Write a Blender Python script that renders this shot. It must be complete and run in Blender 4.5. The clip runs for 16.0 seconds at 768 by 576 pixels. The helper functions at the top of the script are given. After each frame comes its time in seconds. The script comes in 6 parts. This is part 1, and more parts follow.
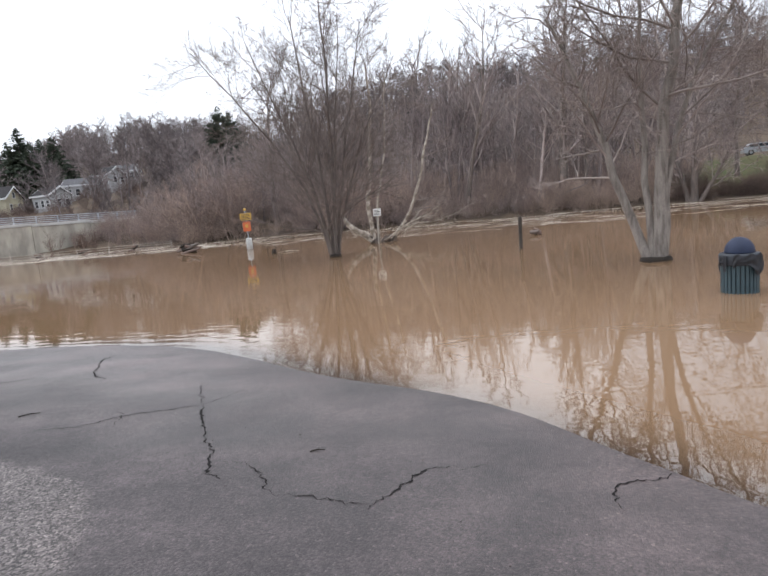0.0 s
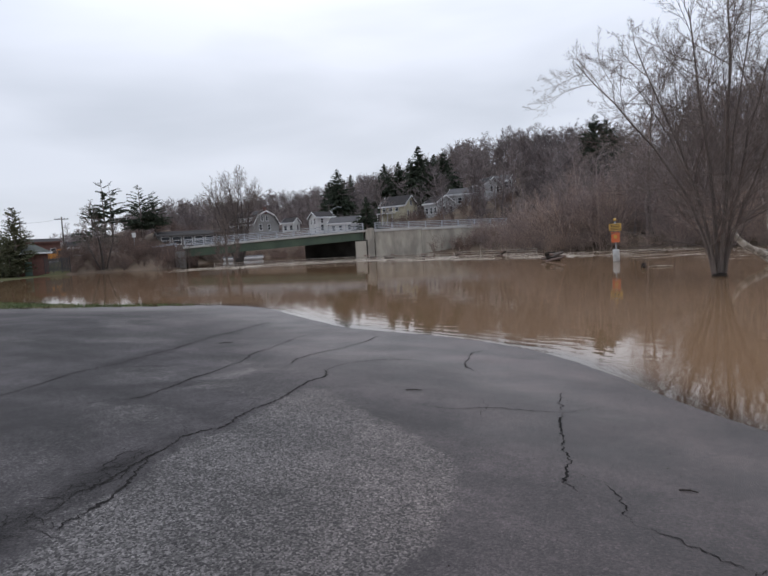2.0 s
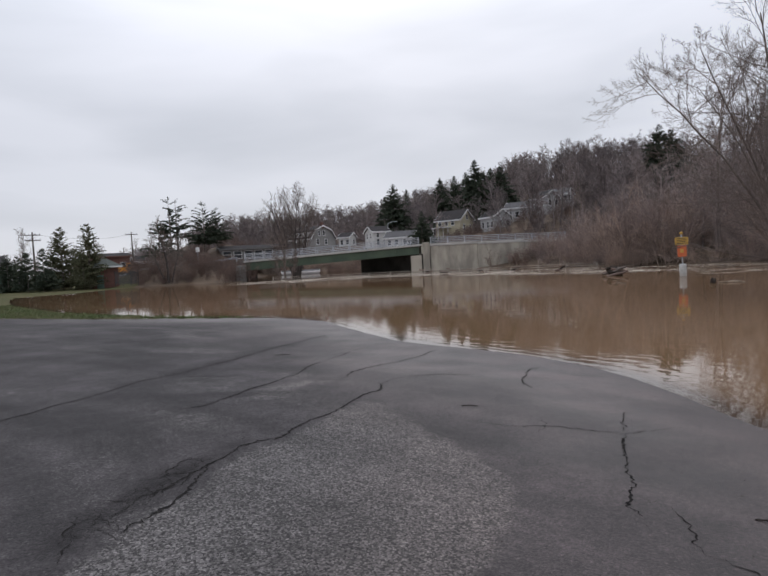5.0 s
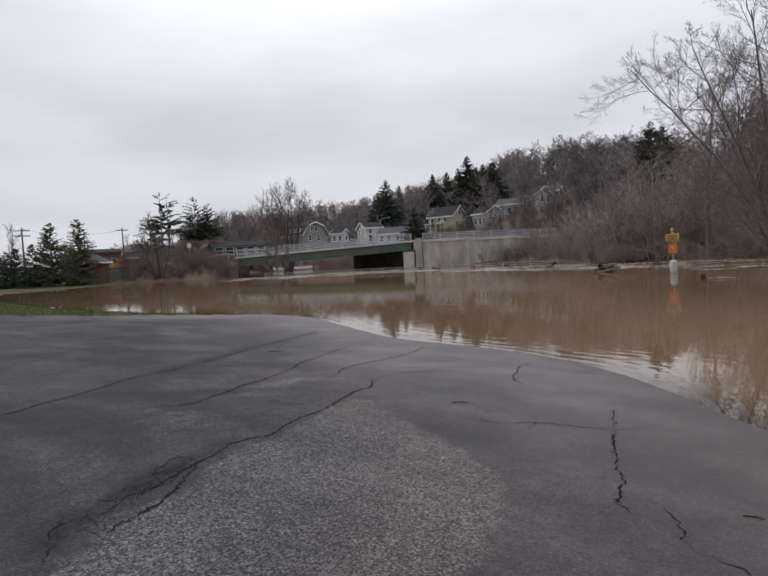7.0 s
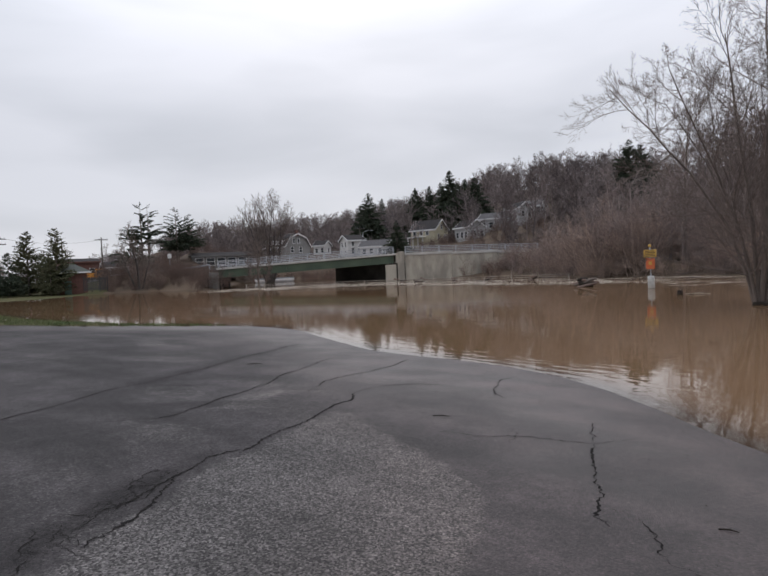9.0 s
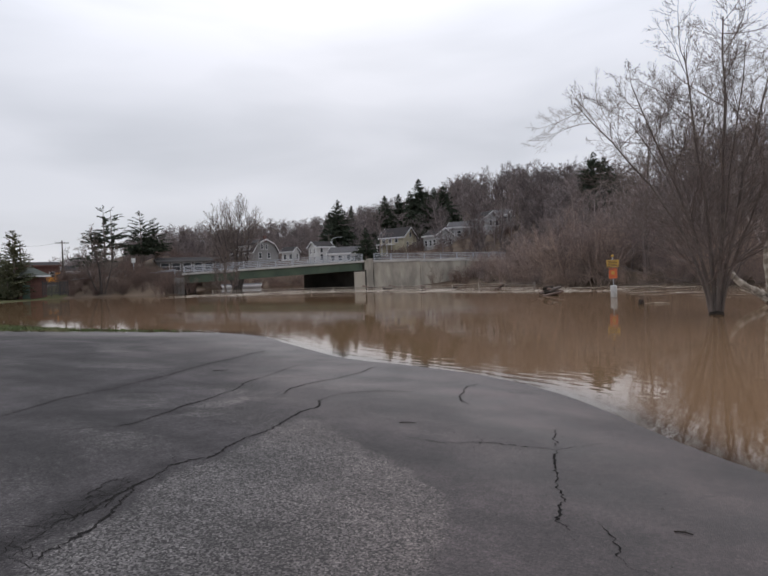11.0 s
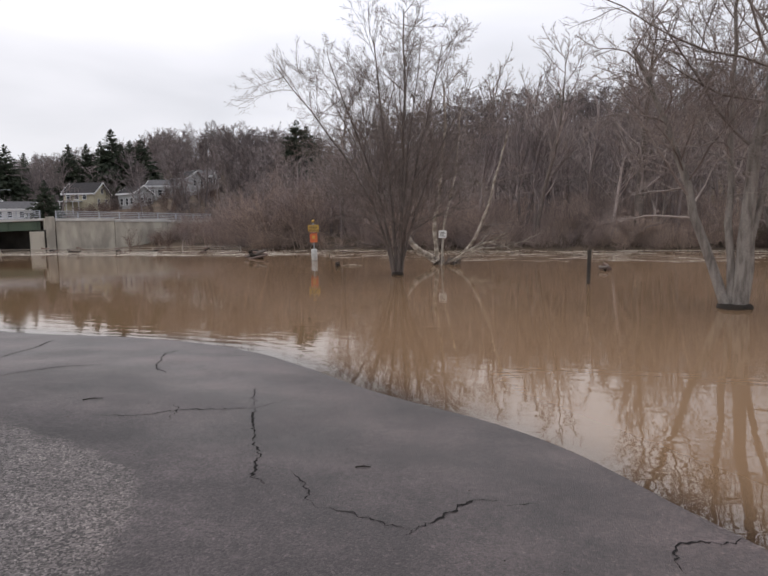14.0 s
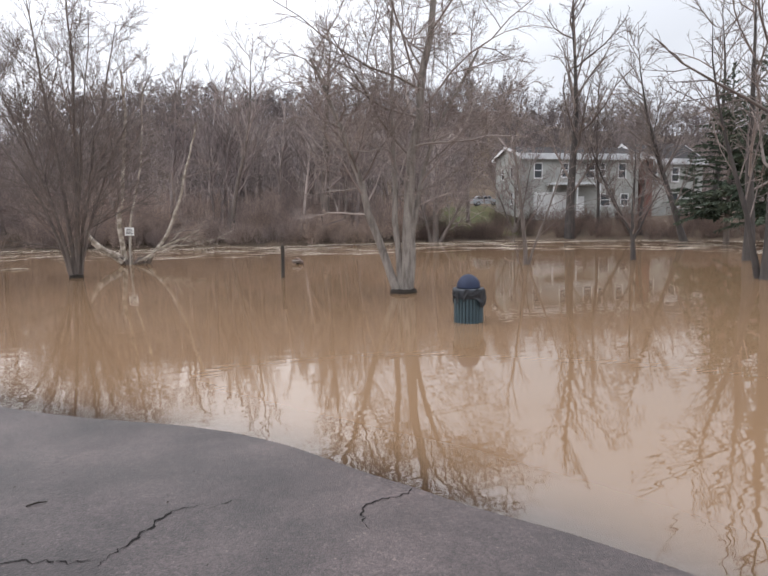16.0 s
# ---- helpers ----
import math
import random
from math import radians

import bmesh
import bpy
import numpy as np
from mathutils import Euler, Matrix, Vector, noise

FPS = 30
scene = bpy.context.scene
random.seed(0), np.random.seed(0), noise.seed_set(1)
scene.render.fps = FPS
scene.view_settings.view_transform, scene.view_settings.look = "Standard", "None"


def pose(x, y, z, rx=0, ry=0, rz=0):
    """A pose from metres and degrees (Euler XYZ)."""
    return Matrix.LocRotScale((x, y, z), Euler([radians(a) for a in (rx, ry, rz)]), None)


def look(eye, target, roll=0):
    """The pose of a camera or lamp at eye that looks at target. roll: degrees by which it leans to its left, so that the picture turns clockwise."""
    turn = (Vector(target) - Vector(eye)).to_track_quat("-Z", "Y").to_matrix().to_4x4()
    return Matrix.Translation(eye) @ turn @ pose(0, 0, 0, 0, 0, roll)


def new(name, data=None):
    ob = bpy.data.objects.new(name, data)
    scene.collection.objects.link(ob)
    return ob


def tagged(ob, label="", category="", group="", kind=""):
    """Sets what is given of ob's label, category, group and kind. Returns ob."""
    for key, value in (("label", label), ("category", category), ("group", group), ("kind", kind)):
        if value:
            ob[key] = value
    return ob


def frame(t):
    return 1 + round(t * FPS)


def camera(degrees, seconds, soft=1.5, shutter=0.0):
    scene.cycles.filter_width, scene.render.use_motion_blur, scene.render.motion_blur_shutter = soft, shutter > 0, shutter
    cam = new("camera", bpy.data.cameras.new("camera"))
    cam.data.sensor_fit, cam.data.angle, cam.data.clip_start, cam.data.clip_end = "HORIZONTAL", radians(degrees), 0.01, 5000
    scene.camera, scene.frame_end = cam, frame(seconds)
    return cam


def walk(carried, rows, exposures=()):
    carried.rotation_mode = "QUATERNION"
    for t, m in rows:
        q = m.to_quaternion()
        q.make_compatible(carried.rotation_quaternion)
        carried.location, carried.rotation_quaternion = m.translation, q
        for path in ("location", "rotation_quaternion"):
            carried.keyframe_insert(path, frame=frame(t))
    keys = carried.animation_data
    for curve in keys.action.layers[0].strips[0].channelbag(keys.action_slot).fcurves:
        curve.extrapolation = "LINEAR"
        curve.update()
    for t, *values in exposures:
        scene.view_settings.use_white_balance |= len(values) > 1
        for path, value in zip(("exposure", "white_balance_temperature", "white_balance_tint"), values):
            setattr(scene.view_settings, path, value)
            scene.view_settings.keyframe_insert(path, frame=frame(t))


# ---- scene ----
# ------------------------------------------------------------------ camera
cam = camera(67.02, 16.0, soft=1.7)
PATH = [
    (0, 0.078, 0.032, 1.891, -8.04, 5.37, -0.76),
    (0.5, 0.031, 0.018, 1.904, -5.78, 4.72, 8.22),
    (1, 0.011, -0.016, 1.892, -6.06, 4.29, 16.51),
    (1.5, -0.017, -0.027, 1.898, -5.03, 3.4, 26.59),
    (2, -0.033, -0.041, 1.907, -4.47, 3.25, 34.09),
    (2.5, -0.034, -0.043, 1.91, -4.71, 2.68, 37.37),
    (3, -0.046, -0.059, 1.914, -4.67, 2.9, 39.76),
    (3.5, -0.04, -0.053, 1.912, -4.86, 3.29, 39.97),
    (3.7, -0.039, -0.054, 1.905, -4.47, 2.93, 40.74),
    (5.8, -0.041, -0.013, 1.902, -2.39, 3.53, 38.98),
    (6, -0.037, -0.005, 1.907, -2.57, 3.63, 39.27),
    (6.5, -0.039, 0.001, 1.909, -3, 3.35, 38.54),
    (7, -0.041, -0.008, 1.907, -3.18, 3.17, 38.82),
    (7.5, -0.032, -0.011, 1.902, -2.97, 2.8, 38.16),
    (8, -0.034, -0.011, 1.903, -3.22, 2.55, 37.28),
    (8.5, -0.033, -0.01, 1.903, -2.65, 2.6, 37.65),
    (8.7, -0.034, -0.012, 1.906, -2.22, 2.55, 37.4),
    (10.8, -0.015, -0.024, 1.911, -1.69, 2.28, 36.01),
    (11, -0.011, -0.023, 1.905, -1.43, 1.97, 33.98),
    (11.5, -0.004, -0.012, 1.899, -2.34, 1.45, 29.92),
    (12, -0.024, -0.02, 1.907, -1.26, 1.45, 31.92),
    (12.5, -0.03, -0.029, 1.91, -0.89, 1.33, 35.02),
    (13, -0.007, -0.024, 1.908, -1.27, 1.21, 32.09),
    (13.5, 0.012, 0.011, 1.899, -3.26, 1.25, 21.38),
    (14, 0.057, 0.077, 1.875, -5.73, 0.84, 5.68),
    (14.5, 0.047, 0.13, 1.877, -6.36, 2.04, -4.37),
    (15, 0.098, 0.085, 1.872, -6.39, 1.73, -11.22),
    (15.5, 0.112, 0.087, 1.874, -6.66, 1.31, -18.81),
    (16, 0.122, 0.067, 1.877, -6.57, 1.03, -23.55),
]
# seconds, stops, kelvin, tint
EXPOSURES = [(0.0, 0.56, 6400, 10), (0.5, 0.3, 6250, 10), (1.0, 0.04, 6200, 11), (1.5, -0.13, 6200, 11), (2.0, -0.25, 6250, 11), (3.5, -0.33, 6400, 12), (8.5, -0.35, 6550, 12), (11.0, -0.35, 6550, 12),
             (13.0, -0.37, 6550, 12), (13.5, -0.3, 6650, 12), (14.0, -0.06, 6750, 13), (14.5, 0.42, 6700, 12), (16.0, 0.54, 6600, 11)]
walk(cam, [(t, pose(x, y, z, 90 + p, r, h)) for t, x, y, z, p, r, h in PATH], EXPOSURES)

# ------------------------------------------------------------------ world, sun
world = bpy.data.worlds.new("overcast_sky")
scene.world = world
world.use_nodes = True
wn, wl = world.node_tree.nodes, world.node_tree.links
wn.clear()
w_out, w_bg = wn.new("ShaderNodeOutputWorld"), wn.new("ShaderNodeBackground")
w_sky = wn.new("ShaderNodeTexSky")
w_sky.sky_type, w_sky.sun_disc = "NISHITA", False
SUN_WAY = Vector((-math.sin(radians(38)) * math.cos(radians(36)), math.cos(radians(38)) * math.cos(radians(36)), math.sin(radians(36))))
w_sky.sun_elevation, w_sky.sun_rotation = radians(36), radians(-38)
w_gain = wn.new("ShaderNodeMix")
w_gain.data_type, w_gain.blend_type = "RGBA", "MULTIPLY"
w_gain.inputs[0].default_value = 1.0
w_gain.inputs[7].default_value = (0.09, 0.09, 0.09, 1)
wl.new(w_sky.outputs[0], w_gain.inputs[6])
w_co, w_map = wn.new("ShaderNodeTexCoord"), wn.new("ShaderNodeMapping")
w_map.inputs["Scale"].default_value = (1.0, 1.0, 4.2)
wl.new(w_co.outputs["Generated"], w_map.inputs["Vector"])
w_noise = wn.new("ShaderNodeTexNoise")
w_noise.inputs["Scale"].default_value, w_noise.inputs["Detail"].default_value = 2.1, 5.0
w_noise.inputs["Roughness"].default_value, w_noise.inputs["Distortion"].default_value = 0.42, 0.25
wl.new(w_map.outputs[0], w_noise.inputs["Vector"])
w_ramp = wn.new("ShaderNodeValToRGB")
w_ramp.color_ramp.elements[0].position, w_ramp.color_ramp.elements[0].color = 0.32, (0.825, 0.87, 0.95, 1)
w_ramp.color_ramp.elements[1].position, w_ramp.color_ramp.elements[1].color = 0.58, (1.02, 1.06, 1.15, 1)
wl.new(w_noise.outputs[0], w_ramp.inputs[0])
w_mix = wn.new("ShaderNodeMix")
w_mix.data_type = "RGBA"
w_mix.inputs[0].default_value = 0.9
wl.new(w_gain.outputs[2], w_mix.inputs[6])
wl.new(w_ramp.outputs[0], w_mix.inputs[7])
wl.new(w_mix.outputs[2], w_bg.inputs[0])
# the cloud is brighter round the hidden sun
w_dot, w_glow = wn.new("ShaderNodeVectorMath"), wn.new("ShaderNodeMapRange")
w_dot.operation = "DOT_PRODUCT"
w_dot.inputs[1].default_value = SUN_WAY
wl.new(w_co.outputs["Generated"], w_dot.inputs[0])
w_glow.interpolation_type = "SMOOTHSTEP"
w_glow.inputs["From Min"].default_value, w_glow.inputs["From Max"].default_value = 0.0, 1.0
w_glow.inputs["To Min"].default_value, w_glow.inputs["To Max"].default_value = 0.74, 1.04
wl.new(w_dot.outputs["Value"], w_glow.inputs["Value"])
# an overcast sky is darker towards the horizon
w_sep, w_lift, w_all = wn.new("ShaderNodeSeparateXYZ"), wn.new("ShaderNodeMapRange"), wn.new("ShaderNodeMath")
wl.new(w_co.outputs["Generated"], w_sep.inputs[0])
w_lift.interpolation_type = "SMOOTHSTEP"
w_lift.inputs["To Min"].default_value, w_lift.inputs["To Max"].default_value = 0.90, 2.2
w_lift.inputs["From Min"].default_value, w_lift.inputs["From Max"].default_value = 0.18, 0.85
wl.new(w_sep.outputs["Z"], w_lift.inputs["Value"])
w_all.operation = "MULTIPLY"
wl.new(w_glow.outputs[0], w_all.inputs[0])
wl.new(w_lift.outputs[0], w_all.inputs[1])
wl.new(w_all.outputs[0], w_bg.inputs[1])
wl.new(w_bg.outputs[0], w_out.inputs[0])

sun = new("sun", bpy.data.lights.new("sun", "SUN"))
sun.data.energy, sun.data.angle, sun.data.color = 0.5, radians(110), (1.0, 0.96, 0.9)
sun.matrix_world = look(SUN_WAY * 100, (0, 0, 0))


# ------------------------------------------------------------------ materials
def material(name, color, rough=0.8, metal=0.0, second=None, scale=4.0, detail=6.0, low=0.35, high=0.65,
             bump=0.0, bump_scale=None, fine=0.0, fine_scale=60.0, island=0.0, spec=0.5, stretch=(1, 1, 1)):
    """A plain surface: base colour, a second colour in noise patches, fine grain, bump."""
    m = bpy.data.materials.new(name)
    m.use_nodes = True
    n, l = m.node_tree.nodes, m.node_tree.links
    b = n["Principled BSDF"]
    b.inputs["Roughness"].default_value, b.inputs["Metallic"].default_value = rough, metal
    b.inputs["Specular IOR Level"].default_value = spec
    co, mp = n.new("ShaderNodeTexCoord"), n.new("ShaderNodeMapping")
    mp.inputs["Scale"].default_value = stretch
    l.new(co.outputs["Object"], mp.inputs["Vector"])
    no = n.new("ShaderNodeTexNoise")
    no.inputs["Scale"].default_value, no.inputs["Detail"].default_value = scale, detail
    l.new(mp.outputs[0], no.inputs["Vector"])
    ramp = n.new("ShaderNodeValToRGB")
    second = second or tuple(c * 0.7 for c in color)
    ramp.color_ramp.elements[0].position, ramp.color_ramp.elements[0].color = low, (*color, 1)
    ramp.color_ramp.elements[1].position, ramp.color_ramp.elements[1].color = high, (*second, 1)
    l.new(no.outputs[0], ramp.inputs[0])
    out = ramp.outputs[0]
    if fine:
        fn = n.new("ShaderNodeTexNoise")
        fn.inputs["Scale"].default_value, fn.inputs["Detail"].default_value = fine_scale, 3.0
        l.new(co.outputs["Object"], fn.inputs["Vector"])
        out = shade_by(n, l, out, fn.outputs[0], fine)
    if island:
        ge = n.new("ShaderNodeNewGeometry")
        out = shade_by(n, l, out, ge.outputs["Random Per Island"], island)
    l.new(out, b.inputs["Base Color"])
    if bump:
        bn = n.new("ShaderNodeTexNoise")
        bn.inputs["Scale"].default_value, bn.inputs["Detail"].default_value = bump_scale or scale * 6, 5.0
        l.new(mp.outputs[0], bn.inputs["Vector"])
        bu = n.new("ShaderNodeBump")
        bu.inputs["Strength"].default_value, bu.inputs["Distance"].default_value = min(1.0, bump), 0.02
        l.new(bn.outputs[0], bu.inputs["Height"])
        l.new(bu.outputs[0], b.inputs["Normal"])
    return m


def shade_by(n, l, color, value, amount):
    """Lightens and darkens a colour by a value of 0 to 1."""
    mr = n.new("ShaderNodeMapRange")
    mr.inputs["To Min"].default_value, mr.inputs["To Max"].default_value = 1 - amount, 1 + amount
    l.new(value, mr.inputs["Value"])
    mx = n.new("ShaderNodeMix")
    mx.data_type, mx.blend_type = "RGBA", "MULTIPLY"
    mx.inputs[0].default_value = 1.0
    l.new(color, mx.inputs[6])
    l.new(mr.outputs[0], mx.inputs[7])
    return mx.outputs[2]


M = {
    "soil": material("leaf_litter", (0.125, 0.092, 0.066), 0.95, second=(0.075, 0.058, 0.045), scale=0.35, fine=0.4, fine_scale=6, bump=0.6, bump_scale=3, spec=0.1),
    "grass_ground": material("lawn", (0.054, 0.062, 0.028), 1.0, second=(0.095, 0.082, 0.046), scale=0.35, fine=0.4, fine_scale=9, bump=0.8, bump_scale=8, spec=0.05),
    "blade": material("grass_blade", (0.055, 0.095, 0.022), 0.8, second=(0.10, 0.105, 0.04), scale=0.8, island=0.35),
    "bark_grey": material("grey_bark", (0.25, 0.222, 0.197), 0.95, second=(0.125, 0.108, 0.095), scale=9, low=0.42, high=0.66, fine=0.45, fine_scale=45, bump=1.0, bump_scale=26, stretch=(1, 1, 0.22), spec=0.2),
    "bark_brown": material("brown_bark", (0.16, 0.13, 0.112), 0.9, second=(0.10, 0.082, 0.072), scale=5, fine=0.25, fine_scale=40, bump=0.7, bump_scale=22, stretch=(1, 1, 0.3)),
    "bark_dark": material("dark_damp_bark", (0.066, 0.056, 0.05), 0.9, second=(0.038, 0.032, 0.03), scale=5, fine=0.25, fine_scale=40, bump=0.7, bump_scale=22, stretch=(1, 1, 0.3)),
    "bark_pale": material("sycamore_bark", (0.42, 0.37, 0.31), 0.85, second=(0.19, 0.155, 0.12), scale=3.2, low=0.42, high=0.58, fine=0.15, bump=0.4, bump_scale=14),
    "bark_wet": material("wet_dark_bark", (0.022, 0.018, 0.016), 0.9, second=(0.035, 0.028, 0.022), scale=8, bump=0.6, spec=0.15),
    "wood_far": material("bare_twigs", (0.30, 0.25, 0.23), 0.95, second=(0.175, 0.145, 0.14), scale=0.16, island=0.45, spec=0.15),
    "wood_hill": material("hillside_twigs", (0.235, 0.197, 0.187), 0.95, second=(0.135, 0.115, 0.115), scale=0.06, island=0.45, spec=0.1),
    "brush": material("brush_twigs", (0.33, 0.25, 0.205), 0.95, second=(0.235, 0.188, 0.175), scale=0.25, island=0.45, spec=0.15),
    "brush_red": material("reddish_twigs", (0.185, 0.13, 0.108), 0.95, second=(0.12, 0.092, 0.082), scale=0.25, island=0.4, spec=0.1),
    "needles": material("dark_needles", (0.028, 0.042, 0.026), 0.9, second=(0.045, 0.055, 0.032), scale=0.6, island=0.4),
    "needles_green": material("green_needles", (0.085, 0.094, 0.054), 0.9, second=(0.105, 0.10, 0.06), scale=0.6, island=0.4, spec=0.2),
    "concrete": material("weathered_concrete", (0.40, 0.37, 0.31), 0.9, second=(0.24, 0.222, 0.19), scale=0.7, low=0.4, high=0.6, fine=0.15, fine_scale=18, bump=0.3, stretch=(1, 1, 0.35)),
    # near black: the shade below the bridge deck is put into this colour
    "concrete_shaded": material("deck_shade_concrete", (0.05, 0.046, 0.04), 0.95, second=(0.028, 0.026, 0.023), scale=0.5, fine=0.2, fine_scale=18, bump=0.3, spec=0.1),
    "concrete_pale": material("pale_concrete", (0.47, 0.46, 0.44), 0.9, second=(0.36, 0.35, 0.33), scale=0.8, fine=0.12, fine_scale=18, bump=0.3),
    "concrete_grey": material("grey_stained_concrete", (0.24, 0.235, 0.22), 0.9, second=(0.15, 0.145, 0.135), scale=0.8, fine=0.15, fine_scale=18, bump=0.3, stretch=(1, 1, 0.35)),
    "girder": material("green_painted_steel", (0.068, 0.098, 0.062), 0.6, second=(0.045, 0.07, 0.046), scale=0.5, fine=0.15, fine_scale=8),
    "galvanised": material("galvanised_rail", (0.42, 0.44, 0.47), 0.5, 0.5, second=(0.33, 0.35, 0.38), scale=1.5),
    "road": material("old_asphalt", (0.09, 0.09, 0.09), 0.9, second=(0.06, 0.06, 0.062), scale=0.6),
}

# ------------------------------------------------------------------ helpers for meshes
def mesh_from(name, verts, faces, mat, smooth=False):
    """A mesh from arrays of points and of quads or triangles."""
    me = bpy.data.meshes.new(name)
    verts, faces = np.asarray(verts, dtype=np.float32), np.asarray(faces, dtype=np.int32)
    k = faces.shape[1]
    me.vertices.add(len(verts))
    me.vertices.foreach_set("co", verts.ravel())
    me.loops.add(faces.size)
    me.loops.foreach_set("vertex_index", faces.ravel())
    me.polygons.add(len(faces))
    me.polygons.foreach_set("loop_start", np.arange(0, faces.size, k, dtype=np.int32))
    me.polygons.foreach_set("use_smooth", np.full(len(faces), smooth))
    me.update(calc_edges=True)
    me.validate()
    if mat:
        me.materials.append(mat)
    return me


def part(name, data, mat, parent=None, label="", smooth=False):
    """Links a bmesh or a mesh as one object, under a thing or a part."""
    if isinstance(data, bmesh.types.BMesh):
        me = bpy.data.meshes.new(name)
        for f in data.faces:
            f.smooth = smooth
        data.to_mesh(me)
        data.free()
        if mat:
            me.materials.append(mat)
        data = me
    ob = new(name, data)
    if parent:
        ob.parent = parent
    return tagged(ob, label)


def thing(name, m, label, category, group="", kind=""):
    ob = new(name)
    ob.empty_display_size = 0.2
    ob.matrix_basis = m
    return tagged(ob, label, category, group, kind)


def box(bm, x0, x1, y0, y1, z0, z1, bevel=0.0):
    made = bmesh.ops.create_cube(bm, size=1.0)["verts"]
    for v in made:
        v.co = Vector(((x0 + x1) / 2 + v.co.x * (x1 - x0), (y0 + y1) / 2 + v.co.y * (y1 - y0), (z0 + z1) / 2 + v.co.z * (z1 - z0)))
    if bevel:
        edges = list({e for v in made for e in v.link_edges})
        bmesh.ops.bevel(bm, geom=edges, offset=bevel, segments=1, affect="EDGES", profile=0.5)
    return bm


def boxm(x0, x1, y0, y1, z0, z1, bevel=0.0):
    return box(bmesh.new(), x0, x1, y0, y1, z0, z1, bevel)


def prism(points, depth, axis="y"):
    """A flat outline (u, z), pushed from -depth/2 to depth/2 along an axis."""
    bm = bmesh.new()
    front, back = [], []
    for u, z in points:
        a, b = ((u, -depth / 2, z), (u, depth / 2, z)) if axis == "y" else ((-depth / 2, u, z), (depth / 2, u, z))
        front.append(bm.verts.new(a))
        back.append(bm.verts.new(b))
    bm.faces.new(front)
    bm.faces.new(back[::-1])
    for i in range(len(points)):
        j = (i + 1) % len(points)
        bm.faces.new((front[j], front[i], back[i], back[j]))
    bmesh.ops.recalc_face_normals(bm, faces=bm.faces)
    return bm


def lathe(profile, steps=20):
    """A turned body from (radius, z) pairs."""
    bm = bmesh.new()
    rings = []
    for r, z in profile:
        rings.append([bm.verts.new((r * math.cos(2 * math.pi * i / steps), r * math.sin(2 * math.pi * i / steps), z)) for i in range(steps)])
    for a, b in zip(rings, rings[1:]):
        for i in range(steps):
            bm.faces.new((a[i], a[(i + 1) % steps], b[(i + 1) % steps], b[i]))
    bm.faces.new(rings[0][::-1])
    bm.faces.new(rings[-1])
    bmesh.ops.recalc_face_normals(bm, faces=bm.faces)
    return bm


def polar(az, d, z=0.0):
    """A place at an azimuth (degrees, left of +y) and a distance from the viewpoint."""
    return Vector((-d * math.sin(radians(az)), d * math.cos(radians(az)), z))


# ------------------------------------------------------------------ lie of the land
SHORE = [(-71, 22.5), (-60, 18.5), (-49.5, 15.5), (-34, 12.9), (-23.6, 12.9), (-18.6, 13.7), (-15.4, 13.8), (-13.1, 13.0), (-10.3, 11.4),
         (-7.2, 10.3), (-5.5, 9.9), (-4.4, 9.6), (-3.4, 9.2), (-2.5, 8.6), (-1.6, 7.8), (-0.6, 6.7), (0.3, 5.7), (1.2, 4.6), (1.9, 3.65),
         (2.4, 2.7), (3.2, 0.8), (4.5, -3), (9, -12), (25, -25), (60, -30)]
BANK_AZ = [-110, -75, -60, -50, -35, -20, 0, 9, 18, 24, 28, 34, 35.8]
BANK_D = [60, 50, 50, 52, 54, 50, 52, 58, 60, 79, 86, 89, 94]
FAR = [tuple(polar(a, d)[:2]) for a, d in zip(BANK_AZ, BANK_D)]
UPSTREAM = [(-62, 100), (-85, 118), (-112, 92), (-80, 62), (-67, 49)]
POOL = [(-74, 47), (-82, 44), (-77, 36), (-72.5, 30), (-71.5, 26)]
WATER = np.array(SHORE + FAR + UPSTREAM + POOL)


def signed_distance(x, y, poly):
    """The distance to a closed outline: positive outside, negative inside."""
    a, b = poly, np.roll(poly, -1, axis=0)
    best, inside = np.full(x.shape, 1e9), np.zeros(x.shape, dtype=bool)
    for (ax, ay), (bx, by) in zip(a, b):
        ex, ey = bx - ax, by - ay
        t = np.clip(((x - ax) * ex + (y - ay) * ey) / (ex * ex + ey * ey + 1e-9), 0, 1)
        best = np.minimum(best, np.hypot(x - ax - t * ex, y - ay - t * ey))
        cross = (ay > y) != (by > y)
        inside ^= cross & (x < (bx - ax) * (y - ay) / (by - ay + 1e-12) + ax)
    return np.where(inside, -best, best)


def smooth(a, b, v):
    t = np.clip((v - a) / (b - a), 0, 1)
    return t * t * (3 - 2 * t)


def ripple(x, y, s):
    """A smooth unevenness from a few waves."""
    return (np.sin(x * s + 1.3 * np.sin(y * s * 0.7)) + np.sin(y * s * 1.3 + 1.7 * np.sin(x * s * 0.6 + 2))) * 0.5


